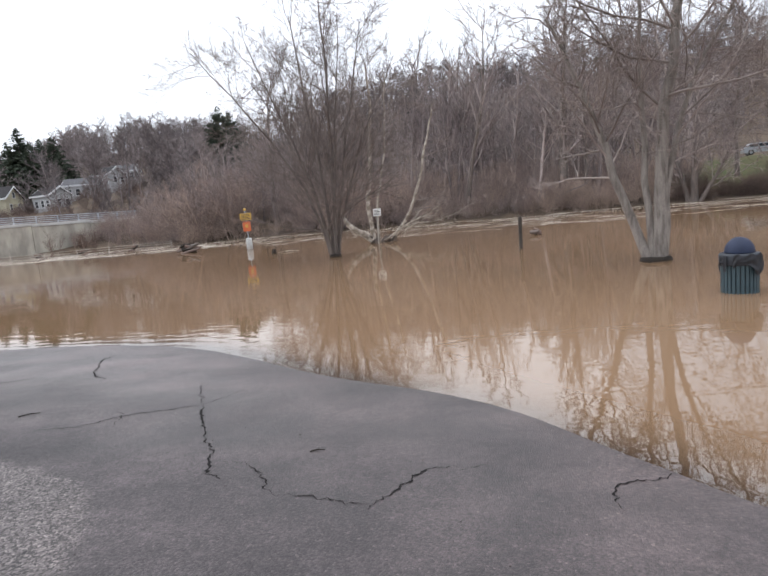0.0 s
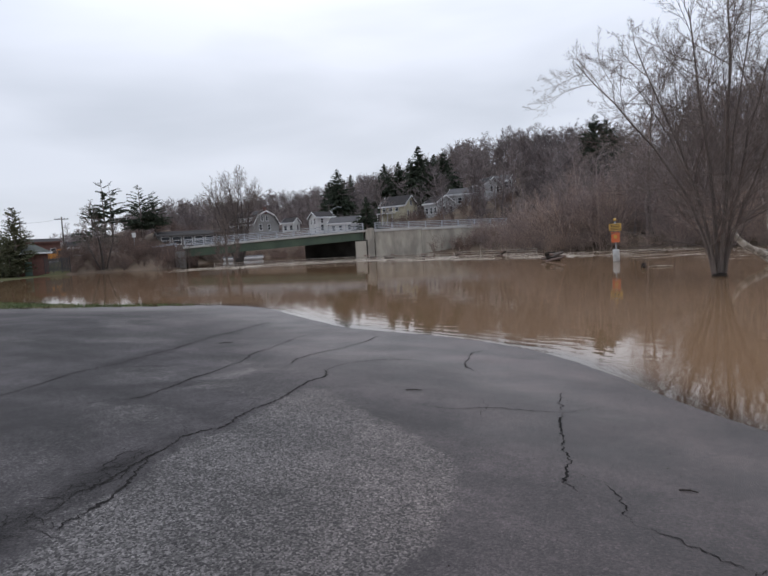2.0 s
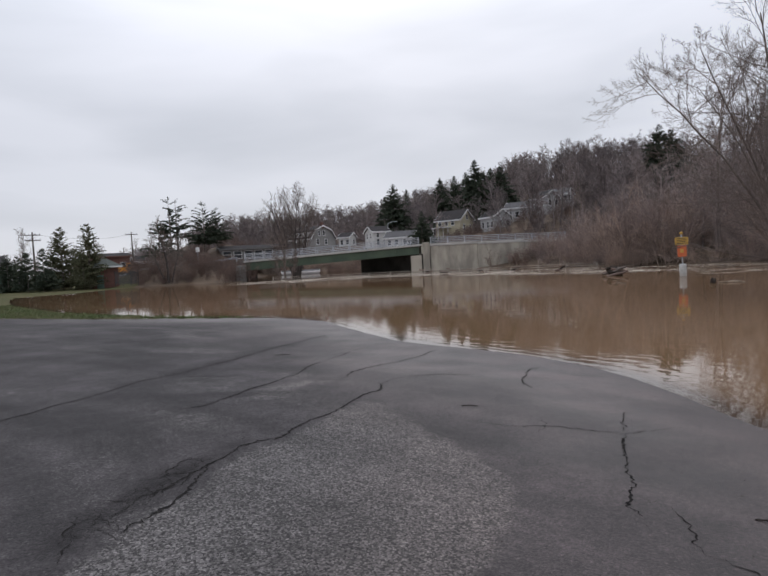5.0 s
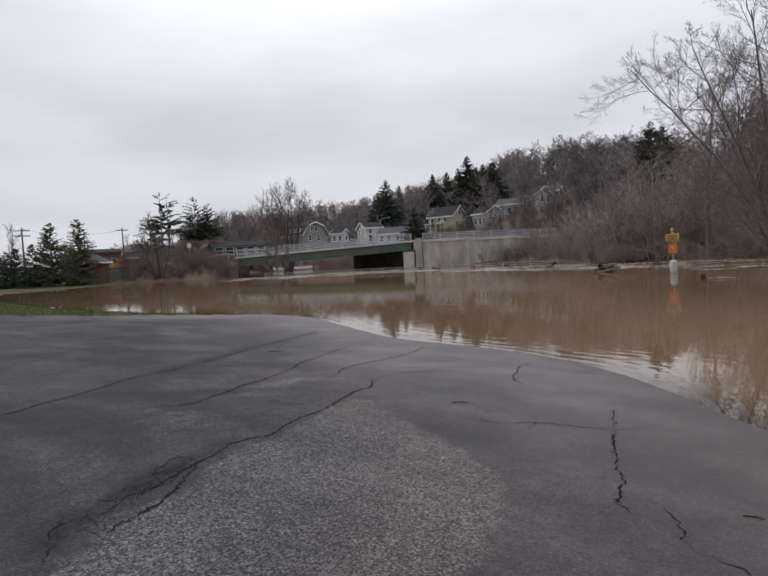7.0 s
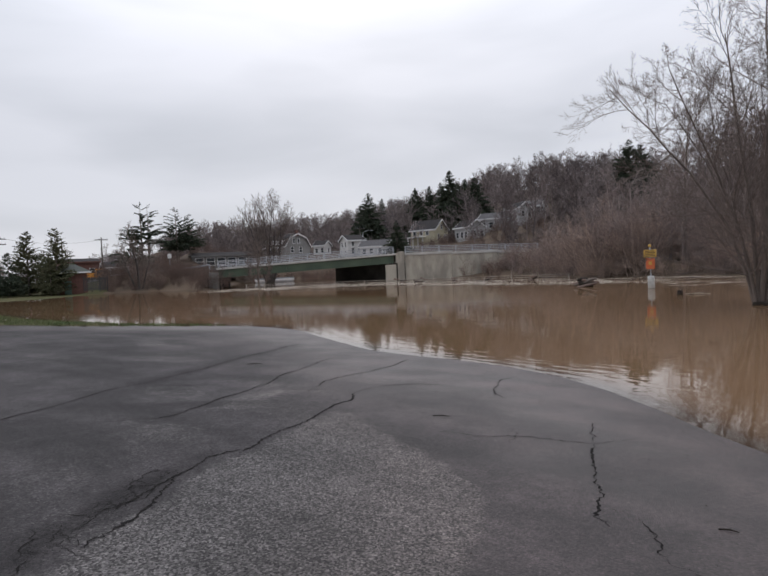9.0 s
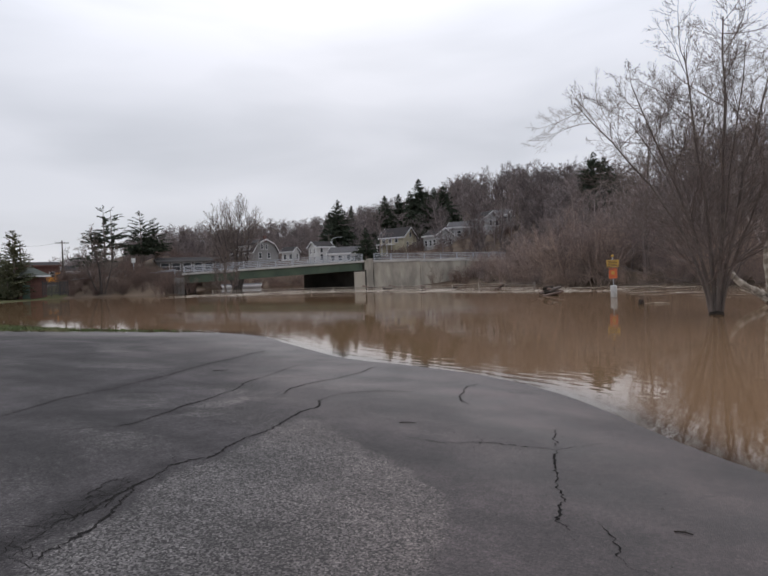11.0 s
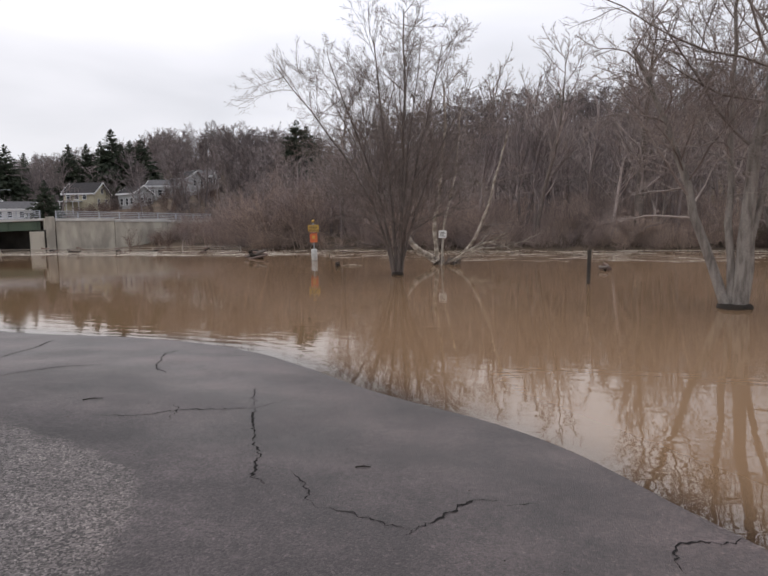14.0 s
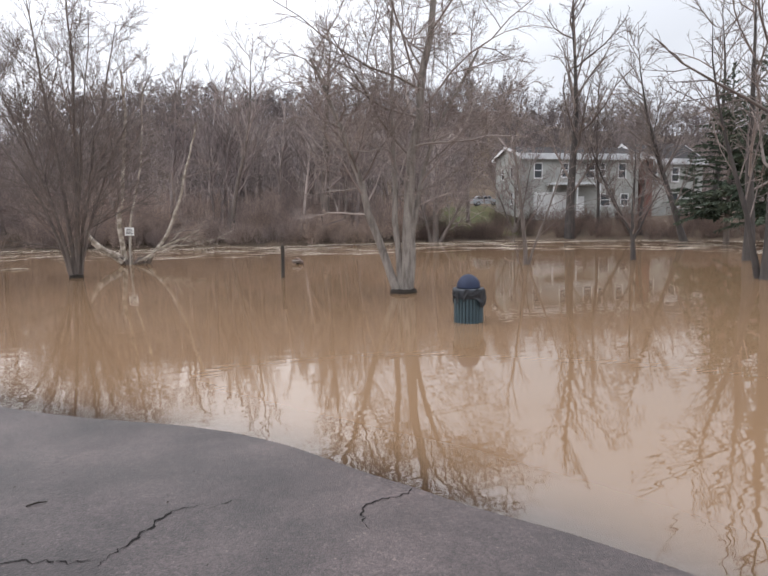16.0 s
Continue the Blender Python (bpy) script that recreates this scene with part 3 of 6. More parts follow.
M["crack"] = material("crack_grit", (0.010, 0.009, 0.009), 1.0, second=(0.02, 0.018, 0.017), scale=30, spec=0.1)
CRACKS = [
    (0.034, [(-4.16, 1.94), (-4.21, 2.19), (-4.32, 2.42), (-4.39, 2.64), (-4.49, 2.95), (-4.61, 3.16), (-4.58, 3.4), (-4.52, 3.59), (-4.67, 3.9), (-4.75, 4.18), (-4.78, 4.59), (-5.0, 5.15), (-5.08, 5.52), (-5.09, 5.76), (-5.26, 6.04), (-5.47, 6.21)]),
    (0.022, [(-5.26, 6.04), (-5.42, 6.37), (-5.37, 6.71), (-5.1, 7.1), (-4.55, 7.47)]),
    (0.014, [(-5.47, 6.21), (-5.83, 6.14), (-6.47, 5.76)]),
    (0.034, [(-6.1, 6.21), (-6.36, 6.66), (-6.47, 7.32), (-6.36, 7.85), (-6.41, 8.65), (-6.72, 9.54)]),
    (0.026, [(-3.7, 1.6), (-3.88, 2.12), (-4.06, 2.31), (-4.15, 2.42), (-4.18, 2.53), (-4.28, 2.66), (-4.47, 2.93)]),
    (0.012, [(-4.21, 2.25), (-4.48, 2.43), (-4.58, 2.6), (-4.56, 2.78), (-4.49, 2.9)]),
    (0.014, [(-4.59, 3.26), (-4.83, 3.38)]),
    (0.042, [(-6.27, 3.53), (-6.21, 3.81), (-6.32, 4.22), (-6.57, 4.7), (-6.72, 5.16), (-6.9, 5.76), (-7.15, 6.28), (-7.49, 6.93), (-7.53, 7.21)]),
    (0.026, [(-7.53, 7.21), (-7.88, 8.08), (-8.27, 9.09)]),
    (0.014, [(-6.67, 3.09), (-6.27, 3.53)]),
    (0.046, [(-7.63, 2.04), (-7.72, 2.35), (-7.92, 2.73), (-7.99, 3.16), (-8.18, 3.62), (-8.6, 4.25), (-8.69, 4.69), (-8.75, 5.07), (-8.99, 5.67), (-9.21, 6.44), (-9.83, 7.74), (-10.09, 8.79), (-10.8, 10.42)]),
    (0.022, [(-8.34, 4.9), (-8.03, 5.14), (-7.61, 5.38)]),
]
# finer cracks towards the water
FINER = [
    (0.028, [(-4.1, 8.7), (-4.07, 8.32), (-3.85, 7.66), (-3.74, 7.38), (-3.46, 7.01)]),
    (0.014, [(-4.08, 7.88), (-3.98, 8.0)]),
    (0.012, [(-3.54, 8.17), (-3.18, 8.39), (-2.84, 8.45)]),
    (0.013, [(-3.32, 5.18), (-2.96, 5.28), (-2.63, 5.49), (-2.39, 5.54), (-2.1, 5.58), (-1.89, 5.66), (-1.72, 5.86), (-1.64, 6.09), (-1.46, 6.31)]),
    (0.010, [(-2.77, 5.79), (-2.61, 5.57), (-2.54, 5.15)]),
    (0.011, [(-2.1, 6.6), (-1.97, 6.1), (-1.86, 5.72)]),
    (0.026, [(-1.86, 5.72), (-1.73, 5.39), (-1.63, 5.13), (-1.54, 4.89), (-1.49, 4.65), (-1.42, 4.45), (-1.42, 4.29), (-1.35, 4.12), (-1.25, 3.97), (-1.18, 3.89)]),
    (0.011, [(-1.51, 4.19), (-1.43, 4.27)]),
    (0.012, [(-1.32, 4.13), (-1.09, 4.18)]),
    (0.020, [(-1.09, 4.18), (-0.99, 4.07), (-0.89, 3.81), (-0.85, 3.69), (-0.76, 3.6)]),
    (0.013, [(-0.76, 3.6), (-0.5, 3.51), (-0.29, 3.45), (-0.1, 3.38)]),
    (0.017, [(-0.19, 3.31), (-0.14, 3.41), (-0.03, 3.54), (0.14, 3.71), (0.32, 3.84), (0.49, 3.87)]),
    (0.012, [(0.48, 3.79), (0.63, 3.85), (0.72, 3.92)]),
    (0.018, [(1.32, 3.13), (1.36, 3.23), (1.43, 3.39), (1.54, 3.45), (1.72, 3.47), (1.87, 3.54), (1.93, 3.58)]),
    (0.024, [(-13.0, 3.7), (-13.4, 5.9), (-13.9, 8.4), (-14.5, 10.5)]),
]
rng = np.random.default_rng(8)
for k in range(64):
    # the crazed band beside the main crack
    t = rng.random()
    cx, cy = -4.5 + 0.6 * t + rng.normal(0, 0.09), 2.85 - 1.5 * t + rng.normal(0, 0.08)
    a, ln = rng.choice([0.4, 1.9, 2.6]) + rng.normal(0, 0.35), rng.uniform(0.15, 0.42)
    CRACKS.append((rng.uniform(0.007, 0.015), [(cx - math.cos(a) * ln / 2, cy - math.sin(a) * ln / 2), (cx + rng.normal(0, 0.03), cy + rng.normal(0, 0.03)), (cx + math.cos(a) * ln / 2, cy + math.sin(a) * ln / 2)]))
for i, (wd, pts) in enumerate(CRACKS):
    crack(pts, wd * 0.82, 40 + i)
for i, (wd, pts) in enumerate(FINER):
    crack(pts, wd * 0.76, 140 + i)

# ------------------------------------------------------------------ trees
def unit(v):
    return v / (np.linalg.norm(v, axis=-1, keepdims=True) + 1e-9)


def grow(rng, stems, levels, paths=None):
    """Branch by branch, level by level. stems: start, direction, length, base radius. Returns (points, radii, sides) per level."""
    start = np.array([s_[0] for s_ in stems], dtype=float)
    way = unit(np.array([s_[1] for s_ in stems], dtype=float))
    length, radius = np.array([s_[2] for s_ in stems], dtype=float), np.array([s_[3] for s_ in stems], dtype=float)
    made = []
    for k, lv in enumerate(levels):
        n = lv["n"]
        pts, dirs = [start], [way]
        for i in range(n):
            step = unit(dirs[-1] + rng.normal(0, lv["wiggle"], way.shape) + np.array([0, 0, lv["up"]]))
            nxt = pts[-1] + step * (length / n)[:, None]
            pts.append(nxt)
            dirs.append(step)
        p = np.stack(pts, axis=1)
        if k == 0 and paths is not None:
            p = paths
        taper = np.linspace(1, lv["tip"], n + 1)
        r = radius[:, None] * taper[None, :]
        if k == 0 and lv.get("flare"):
            r[:, 0] *= lv["flare"]
        made.append((p, r, lv["sides"]))
        if k + 1 == len(levels):
            break
        c = levels[k + 1]
        m, b = c["count"], len(start)
        where = c["from"] + (1 - c["from"]) * (np.arange(m)[None, :] + rng.random((b, m))) / m
        f = np.clip(where * n, 0, n - 1e-3)
        i0 = f.astype(int)
        rows = np.arange(b)[:, None]
        base = p[rows, i0] + (p[rows, i0 + 1] - p[rows, i0]) * (f - i0)[..., None]
        along = unit(p[rows, i0 + 1] - p[rows, i0])
        side = unit(np.cross(along, rng.normal(0, 1, along.shape)))
        ang = np.radians(c["angle"] + rng.normal(0, c.get("spread", 10), (b, m)))
        way = along * np.cos(ang)[..., None] + side * np.sin(ang)[..., None]
        ln = length[:, None] * c["len"] * (1.15 - 0.65 * where) * rng.uniform(0.7, 1.25, (b, m))
        rad = np.minimum(radius[:, None] * c["rad"] * (1.1 - 0.5 * where), 0.8 * (r[rows, i0]))
        start, way, length, radius = base.reshape(-1, 3), unit(way.reshape(-1, 3)), ln.ravel(), np.maximum(rad.ravel(), c.get("min", 0.0))
    return made


def tubes(levels):
    """Points and quads of all branches, each a tapered tube."""
    vs, fs, at = [], [], 0
    for p, r, sides in levels:
        b, n, _ = p.shape
        axis = unit(p[:, -1] - p[:, 0])
        if sides == 1:
            u = unit(np.cross(axis, np.roll(axis, 1, axis=1) + 0.37))[:, None] * r[:, :, None]
            vs.append(np.stack([p - u, p + u], axis=2).reshape(-1, 3))
            bi, ni = np.meshgrid(np.arange(b), np.arange(n - 1), indexing="ij")
            a = at + ((bi * n + ni) * 2).ravel()
            fs.append(np.stack([a, a + 1, a + 3, a + 2], axis=-1))
            at += b * n * 2
            continue
        ref = np.where(np.abs(axis[:, 2:3]) > 0.9, np.array([[1.0, 0, 0]]), np.array([[0, 0, 1.0]]))
        u = unit(np.cross(axis, ref))
        v = np.cross(axis, u)
        ang = 2 * np.pi * np.arange(sides) / sides
        ring = u[:, None, None] * np.cos(ang)[None, None, :, None] + v[:, None, None] * np.sin(ang)[None, None, :, None]
        vs.append((p[:, :, None] + ring * r[:, :, None, None]).reshape(-1, 3))
        bi, ni, si = np.meshgrid(np.arange(b), np.arange(n - 1), np.arange(sides), indexing="ij")
        a = at + (bi * n + ni) * sides + si
        c = at + (bi * n + ni) * sides + (si + 1) % sides
        fs.append(np.stack([a, c, c + sides, a + sides], axis=-1).reshape(-1, 4))
        at += b * n * sides
    return np.concatenate(vs), np.concatenate(fs)


def lv(count=1, n=4, angle=40, length=0.5, rad=0.5, wiggle=0.1, up=0.05, tip=0.35, sides=4, start=0.3, spread=10, flare=0, least=0.004):
    return {"count": count, "n": n, "angle": angle, "len": length, "rad": rad, "wiggle": wiggle, "up": up, "tip": tip, "sides": sides,
            "from": start, "spread": spread, "flare": flare, "min": least}


# ---- woods on the far bank and on the hill: many bare trees, from a few grown kinds
def wood_kind(seed, height, twig_min):
    rng = np.random.default_rng(seed)
    stems = [((0, 0, -0.4), (rng.normal(0, 0.06), rng.normal(0, 0.06), 1), height * 0.85, height * 0.013)]
    if seed % 3 == 0:
        stems.append(((0.2, 0, -0.4), (rng.normal(0, 0.2), rng.normal(0, 0.2), 1), height * 0.7, height * 0.010))
    return tubes(grow(rng, stems, [
        lv(n=5, wiggle=0.06, up=0.1, tip=0.25, sides=5),
        lv(13, 3, 42, 0.40, 0.45, 0.10, 0.10, 0.4, 3, 0.30, least=twig_min * 1.6),
        lv(6, 2, 38, 0.50, 0.5, 0.12, 0.06, 0.5, 3, 0.25, least=twig_min * 1.1),
        lv(4, 1, 35, 0.55, 0.5, 0.12, 0.04, 0.4, 3, 0.25, least=twig_min)]))


def shrub_kind(seed, height, twig_min):
    rng = np.random.default_rng(seed)
    stems = []
    for _ in range(9):
        a, lean = rng.random() * 6.28, rng.uniform(0.05, 0.75)
        stems.append(((rng.normal(0, 0.5), rng.normal(0, 0.5), -0.3), (math.cos(a) * lean, math.sin(a) * lean, 1), height * rng.uniform(0.6, 1.05), height * 0.006))
    return tubes(grow(rng, stems, [
        lv(n=3, wiggle=0.12, up=0.0, tip=0.4, sides=3),
        lv(9, 2, 38, 0.42, 0.6, 0.14, 0.05, 0.5, 3, 0.12, least=twig_min * 1.2),
        lv(5, 1, 36, 0.55, 0.6, 0.14, 0.03, 0.5, 3, 0.15, least=twig_min)]))


def scatter(name, kinds, spots, mat, label):
    """Joins turned and scaled copies of the kinds into one mesh."""
    rng = np.random.default_rng(len(spots))
    vs, fs, at = [], [], 0
    for k, (x, y, size) in enumerate(spots):
        v, f = kinds[k % len(kinds)]
        a = rng.random() * 6.283
        c, s_ = math.cos(a), math.sin(a)
        w = v * size * np.array([1, 1, rng.uniform(0.9, 1.1)])
        vs.append(np.stack([w[:, 0] * c - w[:, 1] * s_ + x, w[:, 0] * s_ + w[:, 1] * c + y, w[:, 2] + gz(x, y)], axis=1))
        fs.append(f + at)
        at += len(v)
    return tagged(new(name, mesh_from(name, np.concatenate(vs), np.concatenate(fs), mat, True)), label, "woodland", kind="stuff")


rng = np.random.default_rng(5)


def hill_kind(seed, height):
    rng = np.random.default_rng(seed)
    stems = [((0, 0, -0.6), (rng.normal(0, 0.06), rng.normal(0, 0.06), 1), height * 0.8, height * 0.012)]
    return tubes(grow(rng, stems, [
        lv(n=4, wiggle=0.07, up=0.08, tip=0.25, sides=4),
        lv(13, 2, 48, 0.42, 0.5, 0.10, 0.14, 0.4, 3, 0.28, least=0.05),
        lv(6, 1, 42, 0.55, 0.5, 0.12, 0.06, 0.5, 1, 0.2, least=0.046),
        lv(4, 1, 38, 0.6, 0.5, 0.12, 0.04, 0.4, 1, 0.2, least=0.036)]))


hill_kinds = [hill_kind(11 + i, 12.5) for i in range(7)]
spots = []
while len(spots) < 1500:
    az = rng.uniform(-72, 15) if rng.random() < 0.42 else rng.uniform(15, 58)
    lo, hi = float(np.interp(az, CREST_AZ, FOOT_D)), float(np.interp(az, CREST_AZ, CREST_D))
    d = lo + (hi - lo) * (rng.random() ** 0.8) * 1.04
    if -58 < az < -32 and d < 128 or 36 < az < 57 and d < 178 and rng.random() < 0.5 or 20 < az <= 36 and (d < 118 or d < 172 and rng.random() < 0.55):
        continue
    x, y = polar(az, d)[:2]
    spots.append((x, y, rng.uniform(0.7, 1.2) * float(np.interp(az, [-30, -5, 5, 12], [1.12, 1.35, 1.35, 1.0]))))
while len(spots) < 1570:
    az = rng.uniform(56, 64)
    d = rng.uniform(150, float(np.interp(az, CREST_AZ, CREST_D)))
    x, y = polar(az, d)[:2]
    spots.append((x, y, rng.uniform(0.6, 0.9)))
while len(spots) < 1650:
    az, d = rng.uniform(62, 84), rng.uniform(165, 260)
    x, y = polar(az, d)[:2]
    spots.append((x, y, rng.uniform(0.45, 0.75)))
scatter("hillside_woods", hill_kinds, spots, M["wood_hill"], "bare grey-brown winter woods covering the hillside")

def under_kind(seed):
    rng = np.random.default_rng(seed)
    stems = [((rng.normal(0, 1.3), rng.normal(0, 1.3), -0.3), (rng.normal(0, 0.35), rng.normal(0, 0.35), 1), rng.uniform(3, 5.5), 0.05) for _ in range(7)]
    return tubes(grow(rng, stems, [lv(n=2, wiggle=0.1, up=0, tip=0.5, sides=3), lv(8, 1, 40, 0.5, 0.6, 0.1, 0.05, 0.5, 1, 0.1, least=0.055), lv(5, 1, 38, 0.6, 0.6, 0.1, 0.03, 0.5, 1, 0.1, least=0.045)]))


under = [under_kind(71 + i) for i in range(6)]
spots = []
while len(spots) < 950:
    az = rng.uniform(-72, 15) if rng.random() < 0.45 else rng.uniform(15, 58)
    lo, hi = float(np.interp(az, CREST_AZ, FOOT_D)), float(np.interp(az, CREST_AZ, CREST_D))
    d = lo + (hi - lo) * rng.random() ** 0.9 * 1.03
    if -58 < az < -32 and d < 105 or 36 < az < 57 and d < 150 and rng.random() < 0.6:
        continue
    x, y = polar(az, d)[:2]
    spots.append((x, y, rng.uniform(0.7, 1.3) * (0.6 if 20 < az < 36 and d < 165 else 1.0)))
scatter("hillside_undergrowth", under, spots, M["wood_hill"], "leafless undergrowth between the hillside trees")

bank_kinds = [wood_kind(31 + i, 12.0, 0.013) for i in range(5)]
spots = []
while len(spots) < 135:
    az = rng.uniform(-30, 21)
    d = float(np.interp(az, BANK_AZ, BANK_D)) + 2 + 32 * rng.random()
    x, y = polar(az, d)[:2]
    spots.append((x, y, rng.uniform(0.7, 1.2) * float(np.interp(az, [-31, -5, 10, 14, 21], [1.05, 1.15, 1.0, 0.8, 0.5]))))
scatter("riverbank_trees", bank_kinds, spots, M["wood_far"], "thicket of bare trees on the flooded far bank")

brush_kinds = [shrub_kind(51 + i, 5.0, 0.012) for i in range(5)]
spots = []
while len(spots) < 260:
    az = rng.uniform(-29, 29)
    d = float(np.interp(az, BANK_AZ, BANK_D)) + 0.5 + 14 * rng.random() ** 1.3
    tall = float(np.interp(az, [-30, 5, 16, 22, 29], [0.65, 0.95, 1.35, 0.95, 0.45]))
    x, y = polar(az, d)[:2]
    spots.append((x, y, tall * rng.uniform(0.7, 1.15)))
while len(spots) < 480:
    # low growth right at the water's edge
    az = rng.uniform(-28, 24)
    d = float(np.interp(az, BANK_AZ, BANK_D)) - 0.6 + 2.6 * rng.random()
    x, y = polar(az, d)[:2]
    spots.append((x, y, rng.uniform(0.18, 0.5)))
scatter("bank_brush", brush_kinds, spots, M["brush"], "dense brown leafless brush along the water")
spots = []
while len(spots) < 120:
    az = rng.uniform(52.8, 63.5)
    d = rng.uniform(90, 108)
    x, y = polar(az, d)[:2]
    if signed_distance(np.array([x]), np.array([y]), WATER)[0] > 1:
        spots.append((x, y, rng.uniform(0.3, 0.62)))
while len(spots) < 136:
    x, y = polar(rng.uniform(52.4, 55.5), rng.uniform(82, 92))[:2]
    spots.append((x, y, rng.uniform(0.5, 0.85)))
while len(spots) < 166:
    x, y = polar(rng.uniform(64, 75), rng.uniform(97, 108))[:2]
    spots.append((x, y, rng.uniform(0.5, 0.9)))
while len(spots) < 400:
    az = rng.uniform(-60, -33.5) if rng.random() < 0.8 else rng.uniform(-34, -27)
    d = float(np.interp(az, BANK_AZ, BANK_D)) - 0.4 + (6 if az < -34 else 1.5) * rng.random()
    x, y = polar(az, d)[:2]
    spots.append((x, y, rng.uniform(0.16, 0.46)))
while len(spots) < 500:
    # below the terrace seen under and beside the bridge
    x, y = polar(rng.uniform(40.5, 60), rng.uniform(123, 140))[:2]
    spots.append((x, y, rng.uniform(0.35, 0.75)))
while len(spots) < 540:
    # in front of the wing wall
    u, v = rng.uniform(33, 54), rng.uniform(1.2, 7)
    x, y = -67.9 + 0.718 * u + 0.695 * v, 51.2 + 0.695 * u - 0.718 * v
    if signed_distance(np.array([x]), np.array([y]), WATER)[0] > -0.4 or rng.random() < 0.02:
        spots.append((x, y, rng.uniform(0.25, 0.62)))
while len(spots) < 630:
    x, y = polar(rng.uniform(54, 63), rng.uniform(87, 99))[:2]
    if signed_distance(np.array([x]), np.array([y]), WATER)[0] > 0.3:
        spots.append((x, y, rng.uniform(0.2, 0.42)))
while len(spots) < 820:
    # on the slope below the hillside houses
    x, y = polar(rng.uniform(20, 36.5), rng.uniform(108, 150))[:2]
    spots.append((x, y, rng.uniform(0.3, 0.6)))
scatter("embankment_brush", brush_kinds, spots, M["brush_red"], "low reddish-brown leafless brush on the banks")

# ------------------------------------------------------------------ bridge
BL, BR = Vector((-67.9, 51.2, 0)), Vector((-50.0, 68.53, 0))
ALONG = (BR - BL).normalized()
bridge_turn = math.degrees(math.atan2(ALONG.y, ALONG.x))
SPAN = (BR - BL).length
BM = pose(BL.x, BL.y, 0, 0, 0, bridge_turn)
bridge = thing("road_bridge", BM, "low green steel girder road bridge with grey railings", "bridge")
part("deck", boxm(-0.3, SPAN + 0.3, -0.25, 9.5, 3.62, 3.92, 0.04), M["concrete_pale"], bridge, "pale concrete deck edge")
for gy in (0.0, 3.0, 6.0, 9.0):
    bm = boxm(0, SPAN, gy - 0.02, gy + 0.02, 2.55, 3.60)
    box(bm, 0, SPAN, gy - 0.2, gy + 0.2, 2.50, 2.55)
    for i in range(9):
        box(bm, 0.4 + i * (SPAN - 0.8) / 8 - 0.015, 0.4 + i * (SPAN - 0.8) / 8 + 0.015, gy - 0.17, gy - 0.02, 2.56, 3.58)
    part("girder", bm, M["girder"], bridge, "green painted steel girder")
part("road_surface", boxm(-0.2, SPAN + 0.2, 0.4, 9.0, 3.924, 3.96), M["road"], bridge)
# both abutments carry the under-deck shade as their base colour
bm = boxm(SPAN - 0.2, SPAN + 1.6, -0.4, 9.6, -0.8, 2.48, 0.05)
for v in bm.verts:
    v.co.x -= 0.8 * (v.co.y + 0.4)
part("abutment", bm, M["concrete_shaded"], bridge, "concrete abutment coloured near black for the shade under the deck")
part("abutment", boxm(-1.6, 0.2, -0.4, 9.6, -0.8, 2.48, 0.05), M["concrete_shaded"], bridge, "concrete abutment coloured near black for the shade under the deck")
part("abutment_face", boxm(SPAN - 1.3, SPAN + 0.3, -0.56, -0.41, -0.8, 2.29, 0.04), M["concrete"], bridge, "weathered pale concrete abutment face")
part("pilaster", boxm(-1.3, 0.05, -0.72, -0.42, -0.8, 2.28, 0.05), M["concrete_grey"], bridge, "grey concrete end pillar")
part("backwall", boxm(SPAN + 0.32, SPAN + 1.6, -0.42, 9.6, 2.484, 3.92, 0.03), M["concrete"], bridge)
part("pilaster", boxm(SPAN + 0.5, SPAN + 1.5, -0.62, -0.43, -0.8, 4.1, 0.04), M["concrete"], bridge)


def railing(parent, x0, x1, y, z0, z1=None, gap=2.4):
    z1 = z0 if z1 is None else z1
    n = max(1, round((x1 - x0) / gap))
    for i in range(n + 1):
        x = x0 + (x1 - x0) * i / n
        z = z0 + (z1 - z0) * i / n
        part("rail_post", boxm(x - 0.07, x + 0.07, y - 0.05, y + 0.1, z, z + 0.98, 0.01), M["galvanised"], parent)
    for h in (0.18, 0.42, 0.66, 0.90):
        bm = boxm(x0 - 0.1, x1 + 0.1, y - 0.11, y - 0.055, h, h + 0.085, 0.012)
        for v in bm.verts:
            v.co.z += z0 + (z1 - z0) * (v.co.x - x0) / (x1 - x0)
        part("rail", bm, M["galvanised"], parent)


railing(bridge, 0.0, SPAN, 0.0, 3.92)
railing(bridge, 0.0, SPAN, 9.1, 3.92)

# the road falls gently towards the near end
for child in bridge.children:
    for v in child.data.vertices:
        if v.co.z > 2.3:
            v.co.z -= 1.0 * (1 - v.co.x / SPAN)

wall = thing("retaining_wall", BM, "long weathered concrete wing wall beside the bridge", "wall")
for i in range(3):
    x0 = SPAN + 1.64 + i * 7.0
    part("wall_panel", boxm(x0, x0 + 6.96, -0.35, 0.25, -0.8, 3.55 - i * 0.1, 0.03), M["concrete"], wall)
    part("coping", boxm(x0 - 0.02, x0 + 6.98, -0.42, 0.3, 3.554 - i * 0.1, 3.92 - i * 0.1, 0.03), M["concrete_pale"], wall)
railing(wall, SPAN + 1.8, SPAN + 22, 0.0, 3.9, 3.6)

# ------------------------------------------------------------------ trees standing in the flood
def tree_at(az, d, z=None):
    p = polar(az, d)
    p.z = gz(p.x, p.y) if z is None else z
    return Matrix.Translation(p) @ pose(0, 0, 0, 0, 0, az)


